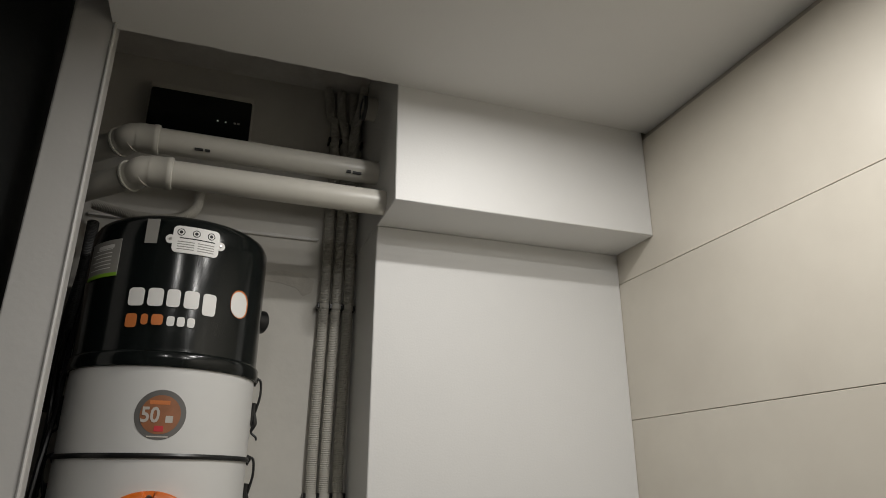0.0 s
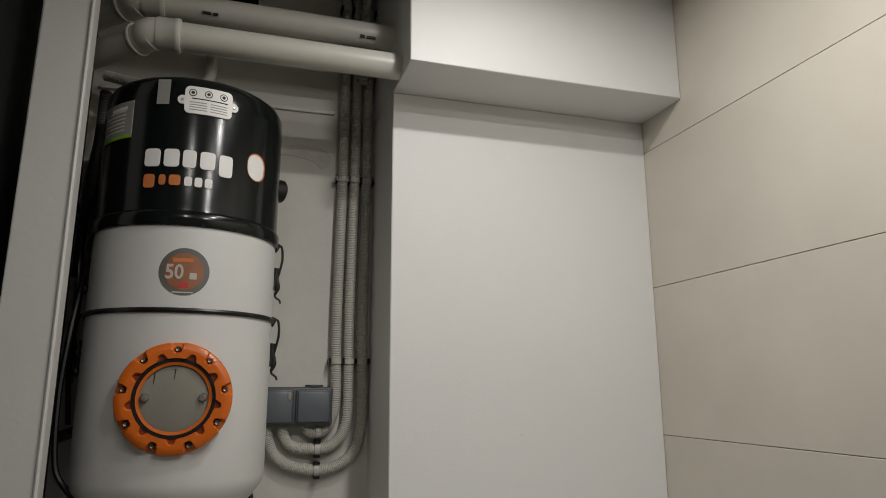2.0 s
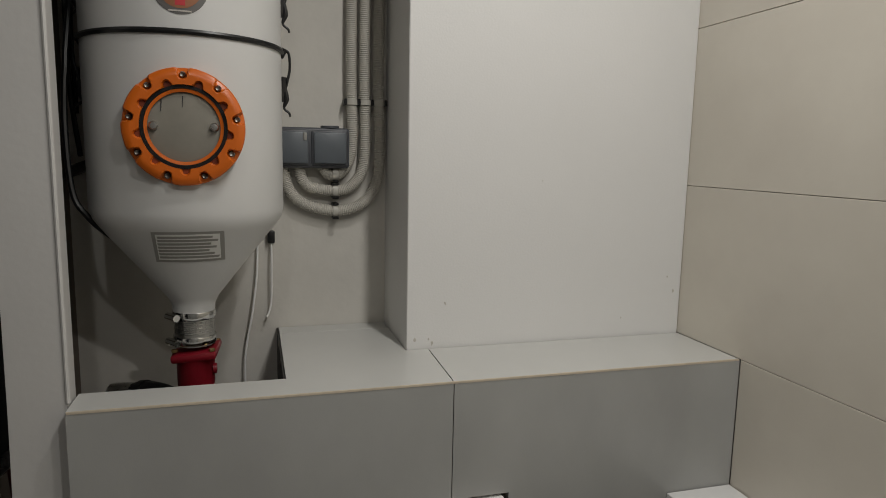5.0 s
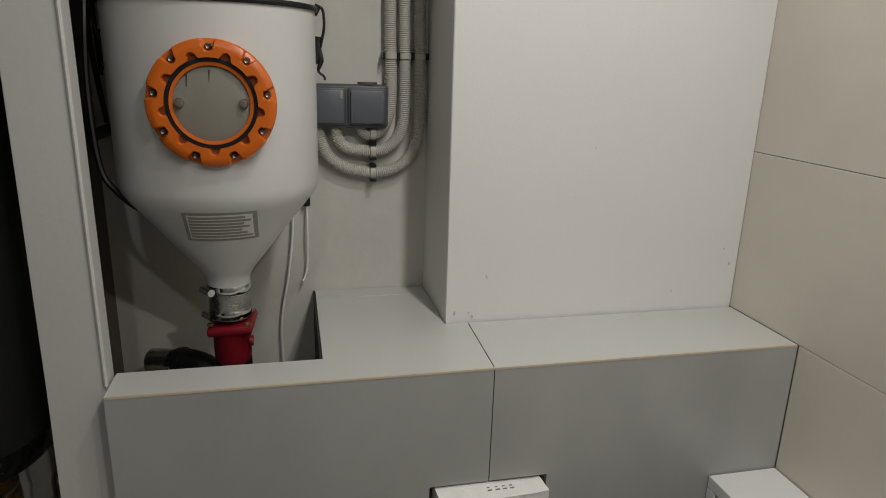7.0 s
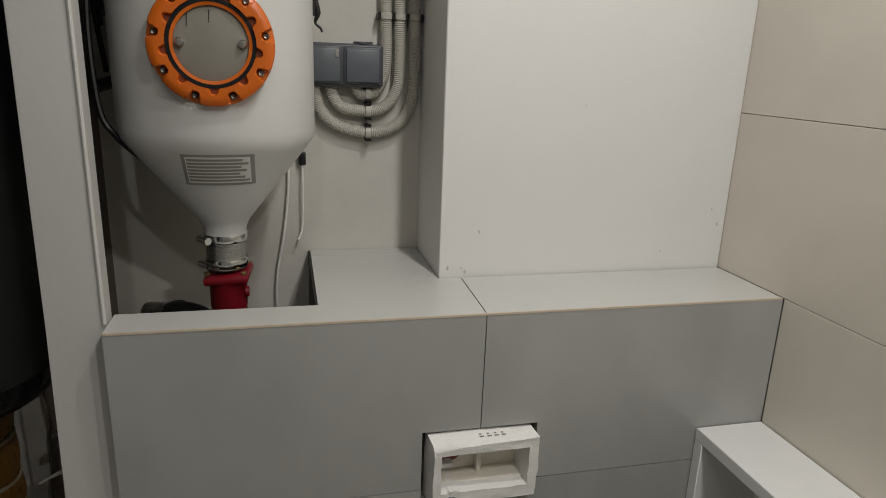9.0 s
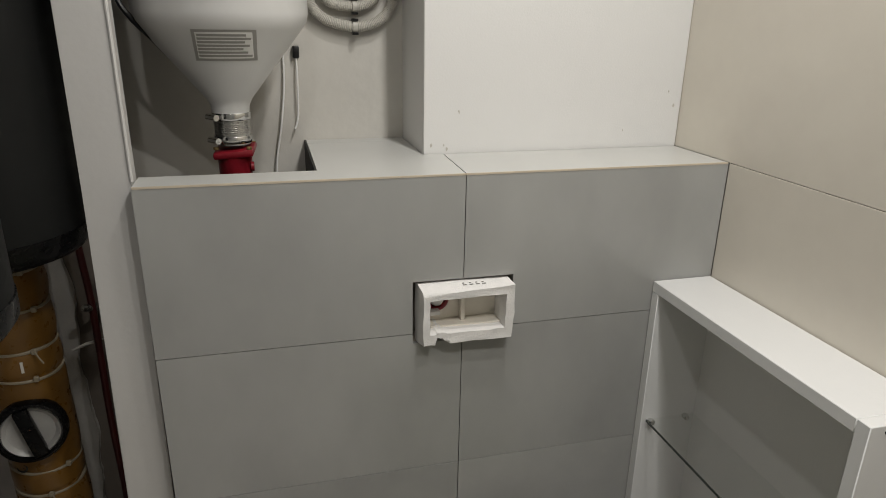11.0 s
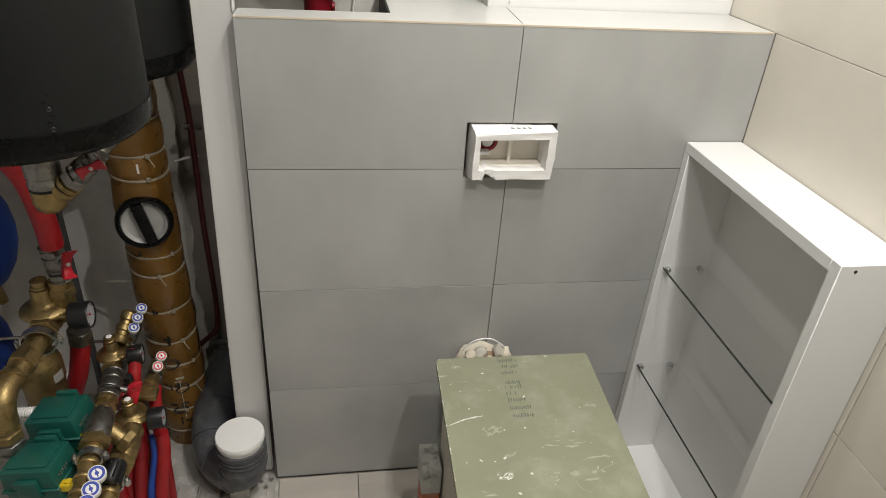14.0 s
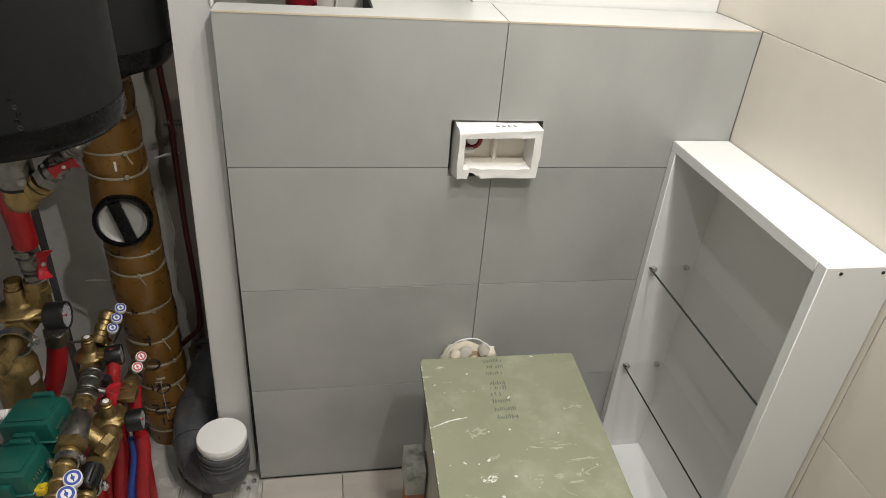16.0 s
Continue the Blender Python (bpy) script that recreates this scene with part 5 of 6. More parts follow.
def ball_valve(pos, axis, r, lever, group="ball valves", material=None):
    """A nickel ball valve with a red butterfly handle on the side given by lever."""
    g = thing("ball_valve", pos, "nickel plated ball valve with red butterfly handle", "valve", group)
    p, d, l = Vector(pos), Vector(axis).normalized(), Vector(lever).normalized()
    part("body", lathe([(0, -2.2 * r), (r * 0.95, -2.2 * r), (r * 1.05, -1.4 * r), (r * 0.8, -1.2 * r), (r * 1.0, -0.7 * r), (r * 1.12, 0), (r * 1.0, 0.7 * r), (r * 0.8, 1.2 * r), (r * 1.05, 1.4 * r), (r * 0.95, 2.2 * r), (0, 2.2 * r)], p, d, 24), material or M_DULL, g)
    for k in (-1, 1):
        part("hexagon", hexnut(p + d * (k * 1.4 * r - 0.3 * r), d, r * 1.22, r * 0.6), material or M_DULL, g)
    part("spindle", rod(p + l * r, p + l * 1.9 * r, r * 0.38, 12), M_STEEL, g)
    for k in (-1.95, -0.75, 0.75, 1.95):
        part("thread_ring", lathe([(r * 0.8, -0.08 * r), (r * 1.12, -0.08 * r), (r * 1.16, 0), (r * 1.12, 0.08 * r), (r * 0.8, 0.08 * r)], p + d * k * r, d, 24), material or M_DULL, g)
    s = d.cross(l).normalized()
    bm = box(-1.45 * r, 1.45 * r, -0.62 * r, 0.62 * r, 0, 0.62 * r, 0.16 * r, 2)
    bmesh.ops.subdivide_edges(bm, edges=[e for e in bm.edges if abs(e.verts[0].co.x - e.verts[1].co.x) > r], cuts=7)
    for v in bm.verts:
        f = abs(v.co.x) / (1.45 * r)
        v.co.y *= 0.62 + 0.62 * f * f
        v.co.z += 0.85 * r * f ** 3
    bm.transform(Matrix.Translation(p + l * 1.7 * r) @ Matrix((d, s, l)).transposed().to_4x4() @ Matrix.Rotation(radians(18), 4, "Z"))
    part("handle", bm, M_REDP, g, "red butterfly handle")
    part("handle_screw", lathe([(0, 0), (r * 0.28, 0), (r * 0.2, r * 0.2), (0, r * 0.22)], p + l * 2.25 * r, l, 10), M_STEEL, g)
    return g


def foam_pipe(points, r, material, label, name="insulated_pipe"):
    return single(name, tube(points, r, 18, steps=8), material, label, "pipe", "insulated pipes")


def print_disc(parent, p, d, r, ring):
    d = Vector(d).normalized()
    part("knob", lathe([(0, -r * 1.1), (r * 0.95, -r * 1.1), (r, -r * 0.9), (r, -0.1 * r), (r * 0.92, 0), (0, 0)], p, d, 24), M_WHITE, parent, "white balancing knob")
    part("print_ring", lathe([(r * 0.55, 0.0002), (r * 0.84, 0.0002), (r * 0.84, 0.0008), (r * 0.55, 0.0008), (r * 0.55, 0.0002)], p, d, 24), ring, parent)
    part("print_dot", lathe([(0, 0.0002), (r * 0.22, 0.0002), (r * 0.22, 0.0008), (0, 0.0008)], p, d, 12), ring, parent)
    dd, u, w = frame_of(d)
    q = Vector(p) + dd * 0.0003
    part("print_bar", rod(q - w * r * 0.45, q + w * r * 0.45, r * 0.07, 6), ring, parent)


def clamp(p, d, r, group="pipe clamps"):
    g = thing("pipe_clamp", p, "galvanised steel pipe clamp with screws", "clamp", group)
    part("band", lathe([(r, -0.008), (r + 0.004, -0.008), (r + 0.004, 0.008), (r, 0.008), (r, -0.008)], p, d, 28), M_STEEL, g)
    dd, u, w = frame_of(d)
    for k in (-1, 1):
        q = Vector(p) + u * k * (r + 0.008)
        part("clamp_ear", rod(q - w * 0.006, q + w * 0.006, 0.007, 8), M_STEEL, g)
        part("clamp_bolt", rod(q - w * 0.012, q + w * 0.014, 0.003, 8), M_STEEL, g)
    return g


def run(name, p, q, r, material, label, category="pipe", group="brass runs", nuts=()):
    g = thing(name, p, label, category, group)
    part("tube", rod(p, q, r, 24), material, g)
    a, b = Vector(p), Vector(q)
    for f, k in nuts:
        c = a.lerp(b, f)
        part("union_nut", hexnut(c, b - a, r * k, r * 0.9), material, g)
    return g


# main inlet line with the large reducer, gauge and filter
Z1 = 0.595
reducer((-0.992, -0.005, 0.592), 0.052, (0.12, -1, 0), False)
gauge((-0.900, -0.045, 0.598), (1, 0.02, 0.06), 0.0295)
run("gauge_tee", (-0.975, -0.02, 0.568), (-0.925, -0.038, 0.592), 0.010, M_BRASS, "short brass gauge branch")
clamp((-0.982, -0.090, 0.566), (0.12, -1, -0.1), 0.031)
run("inlet_pipe", (-0.980, -0.045, 0.570), (-1.000, -0.195, 0.552), 0.022, M_BRASS, "horizontal brass inlet line with union nuts", nuts=((0.12, 1.3), (0.5, 1.12), (0.62, 1.3), (0.86, 1.2)))
e = thing("inlet_elbow", (-0.968, -0.215, 0.50), "brass elbow turning down from the inlet line", "pipe", "brass runs")
part("bend", tube([(-0.999, -0.185, 0.553), (-1.002, -0.212, 0.550), (-1.003, -0.232, 0.538), (-1.004, -0.242, 0.518), (-1.006, -0.244, 0.490)], 0.0235, 20), M_BRASS, e)
part("elbow_rim", lathe([(0.018, -0.005), (0.027, -0.005), (0.0275, 0), (0.027, 0.005), (0.018, 0.005)], (-0.999, -0.190, 0.553), (0, -1, -0.1), 24), M_BRASS, e)
for z_, r_, h_, mm_ in ((0.478, 0.027, 0.012, M_BRASS), (0.452, 0.030, 0.022, M_BRASS), (0.425, 0.027, 0.022, M_DULL), (0.398, 0.031, 0.022, M_DULL)):
    part("union_nut", hexnut((-1.010, -0.245, z_), (0, 0, 1), r_, h_), mm_, e)
part("riser", rod((-1.010, -0.245, -0.012), (-1.010, -0.245, 0.49), 0.021, 20), M_DULL, e)
f = thing("sediment_filter", (-1.022, -0.045, 0.30), "large brass filter bowl with a paper label", "filter")
part("bowl", lathe([(0, 0.29), (0.030, 0.29), (0.040, 0.30), (0.043, 0.33), (0.043, 0.425), (0.047, 0.430), (0.047, 0.475), (0.044, 0.485), (0.036, 0.50), (0.025, 0.54), (0, 0.55)], (-1.022, -0.045, 0), n=32), M_BRASS, f)
part("filter_label", curved_plate((-1.022, -0.045), 0.047, 52, 84, 0.436, 0.458, 0.0006), M_LABELG, f, "small white label")
part("drain", rod((-1.022, -0.045, -0.012), (-1.022, -0.045, 0.29), 0.012, 12), M_BRASS, f)

# tank outlet, valves and red insulated pipes
o = thing("tank_outlet", (-0.856, -0.150, 0.984), "steel nozzle and brass elbow under the tank", "pipe fitting")
oc = (-0.860, -0.150)
part("nozzle", lathe([(0, 0.950), (0.0275, 0.950), (0.029, 0.953), (0.029, 0.960), (0.0265, 0.963), (0.0265, 0.969), (0.029, 0.971), (0.029, 1.002), (0.027, 1.005), (0.027, 1.12), (0, 1.12)], (*oc, 0), n=32), M_DULL, o, "steel tank nozzle")
part("gasket", lathe([(0.02, 0.945), (0.028, 0.945), (0.028, 0.950), (0.02, 0.950)], (*oc, 0), n=28), M_INK, o)
part("elbow", lathe([(0, 0.900), (0.014, 0.901), (0.024, 0.908), (0.0275, 0.920), (0.0275, 0.940), (0.0265, 0.945), (0, 0.945)], (*oc, 0), n=32), M_BRASS, o)
ob_ = Vector((oc[0], oc[1], 0.922))
od = Vector((0.74, -0.06, 0.62)).normalized()
part("elbow_arm", rod(ob_, ob_ + od * 0.036, 0.0195, 24), M_BRASS, o)
part("elbow_ring", lathe([(0.015, 0.028), (0.0225, 0.028), (0.0235, 0.031), (0.0235, 0.038), (0.0225, 0.041), (0.0205, 0.042), (0.0205, 0.0445), (0.0225, 0.0455), (0.0225, 0.053), (0.015, 0.055)], ob_, od, 28), M_BRASS, o)
part("o_ring", lathe([(0.02, 0.0425), (0.0215, 0.0425), (0.0215, 0.0445), (0.02, 0.0445)], ob_, od, 24), M_INK, o)
part("union_nut", hexnut(ob_ + od * 0.055, od, 0.022, 0.020), M_DULL, o)
part("connector", lathe([(0, 0.075), (0.0175, 0.075), (0.0175, 0.086), (0.0155, 0.088), (0.0155, 0.104), (0, 0.104)], ob_, od, 24), M_DULL, o)
ball_valve((-0.787, -0.146, 0.990), (0.74, 0.1, 0.62), 0.0155, (0.42, -0.88, 0.10))
run("valve_tail", (-0.770, -0.142, 1.004), (-0.745, -0.080, 1.020), 0.011, M_DULL, "thin nickel pipe behind the valve")
foam_pipe([(-0.990, -0.020, 0.965), (-0.965, -0.020, 0.928), (-0.953, -0.020, 0.900), (-0.945, -0.020, 0.863), (-0.939, -0.020, 0.801), (-0.942, -0.012, 0.752)], 0.0225, M_REDF, "red foam insulated pipe coming down from the tank")
ball_valve((-0.949, 0.000, 0.703), (0.08, 0.0, -1), 0.0205, (0.74, -0.62, 0.25))
run("brass_drop", (-0.953, 0.000, 0.661), (-0.954, 0.000, 0.573), 0.022, M_BRASS, "brass drop pipe into the reducer", nuts=((0.2, 1.25),))
foam_pipe([(-0.957, 0.030, 0.480), (-0.969, 0.030, 0.422), (-0.986, 0.030, 0.363), (-1.017, 0.030, 0.294), (-1.044, 0.030, 0.250)], 0.0215, M_REDF, "red foam insulated pipe below the gauge")
run("steel_nut", (-0.954, 0.030, 0.507), (-0.959, 0.030, 0.468), 0.024, M_DULL, "nickel union above the red pipe", nuts=((0.1, 1.15),))
for p_, q_ in (((-1.072, -0.06, 0.554), (-1.018, -0.06, 0.556)), ((-0.956, 0.06, 0.443), (-0.91, 0.06, 0.445))):
    single("threaded_rod", rod(p_, q_, 0.0035, 10), M_DULL, "thin steel rod holding the pipe clamps", "rod", "clamp rods")
single("mounting_rail", rod((-1.052, 0.300, 0.744), (-1.073, 0.330, 0.070), 0.010, 6), M_COND2, "dark steel mounting rail on the wall", "rail")
v = thing("expansion_vessel", (-1.094, 0.050, 0.731), "blue steel expansion vessel", "vessel")
VESSEL = [(0, -0.165), (0.035, -0.152), (0.066, -0.122), (0.088, -0.085), (0.101, -0.042), (0.105, 0), (0.101, 0.042), (0.088, 0.085), (0.066, 0.122), (0.035, 0.152), (0, 0.165)]
part("shell", lathe([(0.5 * (a[0] + b[0]), 0.5 * (a[1] + b[1])) if k % 2 else a for a, b in zip(VESSEL, VESSEL[1:] + VESSEL[-1:]) for k in (0, 1)][:-1], (-1.172, 0.100, 0.722), (0, 0, 1), 48), M_BLUEF, v)
part("flange", lathe([(0, 0), (0.026, 0), (0.026, 0.012), (0.018, 0.02), (0, 0.02)], (-1.172, 0.100, 0.545), (0, 0, 1), 24), M_STEEL, v)
lv = thing("pressure_vessel", (-1.205, 0.050, 0.30), "lower blue steel pressure vessel", "vessel")
part("shell", lathe([(r_ * 0.82, h_ * 0.85) for r_, h_ in VESSEL], (-1.205, 0.050, 0.445), (0, 0, 1), 40), M_BLUEF, lv)
part("foot", rod((-1.205, 0.05, -0.012), (-1.205, 0.05, 0.32), 0.02, 16), M_BLUEF, lv)
part("tap", rod((-1.080, 0.000, 0.640), (-1.058, -0.030, 0.630), 0.011, 14), M_BRASS, v)

# first manifold, running towards the room
A0, A1 = Vector((-0.893, 0.115, 0.415)), Vector((-0.846, -0.405, 0.415))
da = (A1 - A0).normalized()
m = thing("manifold", A0, "brass manifold with blue marked balancing knobs", "manifold", "manifolds")
part("bar_far", lathe([(0, 0), (0.016, 0), (0.0185, 0.004), (0.0185, 0.016), (0.0155, 0.019), (0.0155, 0.028), (0.0185, 0.031), (0.0185, 0.043), (0.0155, 0.046), (0.0155, 0.054), (0.019, 0.057), (0.019, 0.074), (0.012, 0.080), (0, 0.080)], (-0.885, 0.050, 0.445), (0.022, 0.062, 0.050), 24), M_BRASS, m)
part("bar_near", rod(A0 + da * 0.36, A1, 0.0165, 20), M_BRASS, m)
for f_ in (0.375, 0.41, 0.447, 0.483, 0.515):
    part("collar", lathe([(0.012, -0.006), (0.019, -0.006), (0.0205, -0.003), (0.0205, 0.003), (0.019, 0.006), (0.012, 0.006)], A0 + da * f_, da, 24), M_BRASS, m)
for k, (px_, r) in enumerate((((-0.833, 0.095, 0.513), 0.0125), ((-0.841, 0.080, 0.496), 0.0125), ((-0.849, 0.065, 0.478), 0.0125))):
    print_disc(m, px_, (0.25, -0.45, 0.85), r, M_BLUEL)
for px_ in ((-0.820, -0.345, 0.447), (-0.820, -0.381, 0.447), (-0.819, -0.412, 0.447)):
    print_disc(m, px_, (0.2, -0.35, 0.9), 0.0165, M_BLUEL)
part("collar", hexnut(A0 + da * 0.02, da, 0.024, 0.018), M_BRASS, m)
part("bracket", box(-0.90, -0.885, 0.0, 0.385, 0.36, 0.372, 0.002, 1), M_STEEL, m)
reducer((-0.901, 0.043, 0.420), 0.036, da)
gauge((-0.839, 0.030, 0.424), (1, 0.16, 0.04), 0.0245)
run("gauge_tee", (-0.885, 0.035, 0.424), (-0.862, 0.033, 0.426), 0.008, M_BRASS, "short brass gauge branch")
clamp(A0 + da * 0.045, da, 0.019)
ball_valve(A0 + da * 0.185, da, 0.021, (0.9, -0.1, -0.25))
run("brass_nipple", A0 + da * 0.215, A0 + da * 0.27, 0.019, M_BRASS, "brass nipple between valve and mixing valve", nuts=((0.1, 1.25), (0.7, 1.3)))
y = thing("strainer", A0 + da * 0.31, "nickel Y strainer with brass union nuts", "strainer")
part("body", stack(A0 + da * 0.265, da, [(0, 0), (0.022, 0), (0.026, 0.02), (0.029, 0.05), (0.027, 0.075), (0.022, 0.09), (0, 0.09)]), M_DULL, y)
part("union_nut", hexnut(A0 + da * 0.345, da, 0.031, 0.022), M_BRASS, y)
part("branch", rod(A0 + da * 0.30, A0 + da * 0.325 + Vector((0.05, 0, -0.03)), 0.019, 18), M_BRASS, y)
part("branch_cap", hexnut(A0 + da * 0.322 + Vector((0.044, 0, -0.026)), (0.05, -0.02, -0.03), 0.025, 0.02), M_BRASS, y)

# second manifold
B0, B1 = Vector((-0.815, 0.085, 0.352)), Vector((-0.828, -0.42, 0.352))
db = (B1 - B0).normalized()
m = thing("manifold", B0, "brass manifold with red marked balancing knobs", "manifold", "manifolds")
part("bar_far", rod(B0, B0 + db * 0.11, 0.0155, 20), M_BRASS, m)
part("bar_near", rod(B0 + db * 0.30, B1, 0.0165, 20), M_BRASS, m)
for f_ in (0.345, 0.40, 0.435, 0.47):
    part("collar", lathe([(0.012, -0.006), (0.019, -0.006), (0.0205, -0.003), (0.0205, 0.003), (0.019, 0.006), (0.012, 0.006)], B0 + db * f_, db, 24), M_BRASS, m)
for f_, mm_ in ((0.012, M_BRASS), (0.045, M_DULL), (0.075, M_BRASS), (0.10, M_BRASS)):
    part("union_nut", hexnut(B0 + db * f_, db, 0.0205, 0.014), mm_, m)
for px_ in ((-0.796, 0.053, 0.398), (-0.798, 0.021, 0.393)):
    print_disc(m, px_, (0.35, -0.45, 0.8), 0.0125, M_REDL)
part("flange", box(-0.842, -0.792, -0.055, -0.015, 0.350, 0.366, 0.003, 2), M_BRASS, m)
part("bracket", box(-0.822, -0.806, 0.02, 0.145, 0.32, 0.332, 0.002, 1), M_STEEL, m)
reducer((-0.833, -0.105, 0.356), 0.037, db)
gauge((-0.770, -0.118, 0.360), (1, 0.06, 0.06), 0.0245)
run("gauge_tee", (-0.822, -0.11, 0.352), (-0.795, -0.114, 0.356), 0.008, M_BRASS, "short brass gauge branch")
tv = thing("balancing_valve", B0 + db * 0.27, "brass tee with a black adjusting knob", "valve")
part("body", stack(B0 + db * 0.225, db, [(0, 0), (0.021, 0), (0.025, 0.012), (0.021, 0.024), (0.026, 0.04), (0.027, 0.075), (0.021, 0.09), (0, 0.09)]), M_BRASS, tv)
part("union_nut", hexnut(B0 + db * 0.315, db, 0.029, 0.022), M_BRASS, tv)
kn = Vector((-0.818, -0.275, 0.375))
part("knob", lathe([(0, 0), (0.020, 0), (0.021, 0.006), (0.019, 0.040), (0.015, 0.046), (0, 0.048)], kn + Vector((0, 0.012, 0.008)), (-0.1, -0.8, -0.2), 18), M_BLACKM, tv, "black ribbed knob")
for k in range(9):
    a = 2 * math.pi * k / 9
    dd, u, w = frame_of((-0.1, -0.8, -0.2))
    q = kn + Vector((0, 0.012, 0.008)) + (u * math.cos(a) + w * math.sin(a)) * 0.0195
    part("knob_rib", rod(q + dd * 0.006, q + dd * 0.04, 0.0026, 6), M_BLACKM, tv)
clamp(B0 + db * 0.372, db, 0.0195)
clamp(A0 + da * 0.392, da, 0.0195)
single("black_knob", lathe([(0, 0), (0.012, 0), (0.0135, 0.006), (0.0135, 0.014), (0.0115, 0.016), (0.0115, 0.03), (0.009, 0.034), (0, 0.035)], (-0.858, -0.022, 0.376), (0.2, -0.2, 0.9), 16), M_BLACKM, "black plastic vent knob between the manifolds", "knob")
ball_valve((-0.874, -0.019, 0.345), db, 0.017, (0.1, -0.75, 0.6))


# foam insulated pipes that show between the manifolds
foam_pipe([(-0.848, 0.035, 0.44), (-0.846, 0.010, 0.405), (-0.848, -0.010, 0.36), (-0.852, -0.02, 0.20), (-0.855, -0.02, -0.01)], 0.015, M_REDF, "red foam insulated pipe between the manifolds")
foam_pipe([(-0.806, 0.000, 0.350), (-0.806, -0.020, 0.325), (-0.806, -0.035, 0.24), (-0.812, -0.04, -0.01)], 0.015, M_REDF, "red foam insulated pipe under the second manifold")
foam_pipe([(-0.896, -0.085, 0.320), (-0.896, -0.10, 0.26), (-0.900, -0.11, -0.01)], 0.016, M_REDF, "red foam insulated pipe under the first manifold")


# mixing valve motors
def actuator(px, label_side=1):
    p = Vector(px)
    a = thing("valve_actuator", p, "dark green plastic valve motor with clip lid", "actuator", "green valve motors")
    rot = Matrix.Translation(p) @ Matrix.Rotation(radians(-8), 4, "Z") @ Matrix.Rotation(radians(-8), 4, "Y")
    def put(name, bm, m, label=""):
        bm.transform(rot)
        part(name, bm, m, a, label)
    bm = box(-0.055, 0.055, -0.045, 0.045, -0.072, 0.030, 0.006, 2)
    for v in bm.verts:
        if v.co.z > 0:
            v.co.x *= 0.92
            v.co.y *= 0.90
    put("housing", bm, M_GREEN)
    put("lid_edge", box(-0.057, 0.057, -0.047, 0.047, -0.020, -0.014, 0.002, 1), M_GREEN)
    put("clip", box(-0.022, 0.022, -0.052, -0.040, -0.030, 0.012, 0.003, 2), M_GREEN)
    put("clip", box(-0.022, 0.022, 0.040, 0.052, -0.012, 0.036, 0.003, 2), M_GREEN)
    put("gland", box(-0.066, -0.052, -0.02, 0.02, -0.03, 0.0, 0.004, 2), M_GREEN)
    for k in range(5):
        put("print_bar", box(0.0525, 0.0540, -0.026 + k * 0.007, -0.0235 + k * 0.007, 0.000 - k % 2 * 0.004, 0.006), M_GINK)
    put("lever", box(0.052, 0.082, -0.040, -0.020, -0.030, -0.012, 0.004, 2), M_YELLOW, "yellow hand lever")
    put("lever_eye", rod((0.070, -0.030, -0.0125), (0.070, -0.030, -0.008), 0.0065, 12), M_YELLOW)
    put("seam", box(-0.0562, 0.0562, -0.0462, 0.0462, -0.046, -0.044, 0.0005, 1), M_GREEN)
    put("lid_ridge", box(-0.040, 0.040, -0.030, 0.030, 0.029, 0.0335, 0.003, 2), M_GREEN)
    put("foot", rod((0.0, 0, -0.10), (0.0, 0, -0.070), 0.022, 18), M_DULL)
    return a


actuator((-0.948, -0.162, 0.415))
actuator((-0.954, -0.278, 0.400))
for y0, pts in ((0, [(-1.086, -0.131, 0.420), (-1.049, -0.142, 0.420), (-1.006, -0.142, 0.420)]), (1, [(-1.060, -0.207, 0.400), (-1.030, -0.217, 0.400), (-1.011, -0.226, 0.400)])):
    single("conduit", tube(pts, 0.012, 12, rib=0.002, pitch=0.005), M_WHITE, "white corrugated motor cable sleeve", "conduit", "white sleeves")
for px_ in ((-0.948, -0.162, 0.415), (-0.954, -0.278, 0.400)):
    q = Vector(px_)
    r_ = thing("mixing_valve", q + Vector((0.0, 0, -0.14)), "nickel mixing valve body under the motor", "valve", "mixing valves")
    part("body", lathe([(0, -0.06), (0.024, -0.06), (0.030, -0.02), (0.032, 0.02), (0.026, 0.042), (0, 0.045)], q + Vector((0, 0, -0.145)), (0, 0, 1), 22), M_DULL, r_)
    part("port", rod(q + Vector((0, 0, -0.145)), q + Vector((0.09, -0.02, -0.145)), 0.019, 16), M_BRASS, r_)
    part("riser", rod(Vector((q.x, q.y, -0.012)), q + Vector((0, 0, -0.19)), 0.016, 14), M_BRASS, r_)

# pipes rising from the screed under the manifolds
for x_, y_, x2, y2, zt, m_, lb in ((-0.838, -0.075, -0.852, -0.125, 0.28, M_REDF, "red foam insulated riser"), (-0.806, -0.085, -0.826, -0.135, 0.27, M_BLUEF, "blue foam insulated riser"),
                           (-0.785, -0.085, -0.802, -0.135, 0.28, M_REDF, "red foam insulated riser"),
                           (-0.866, -0.065, -0.880, -0.105, 0.30, M_REDF, "red foam insulated riser")):
    foam_pipe([(x_, y_, zt), (x_, y_ - 0.01, zt * 0.8), (x2, y2 * 0.6 + y_ * 0.4, zt * 0.4), (x2, y2, -0.01)], 0.009 if m_ is M_BLUEF else 0.0155, m_, lb)

# brown-red heating pipe and clutter in the back corner
hp = thing("heating_pipe", (-0.742, 0.300, 0.344), "dark red heating pipe clipped to the wall", "pipe")
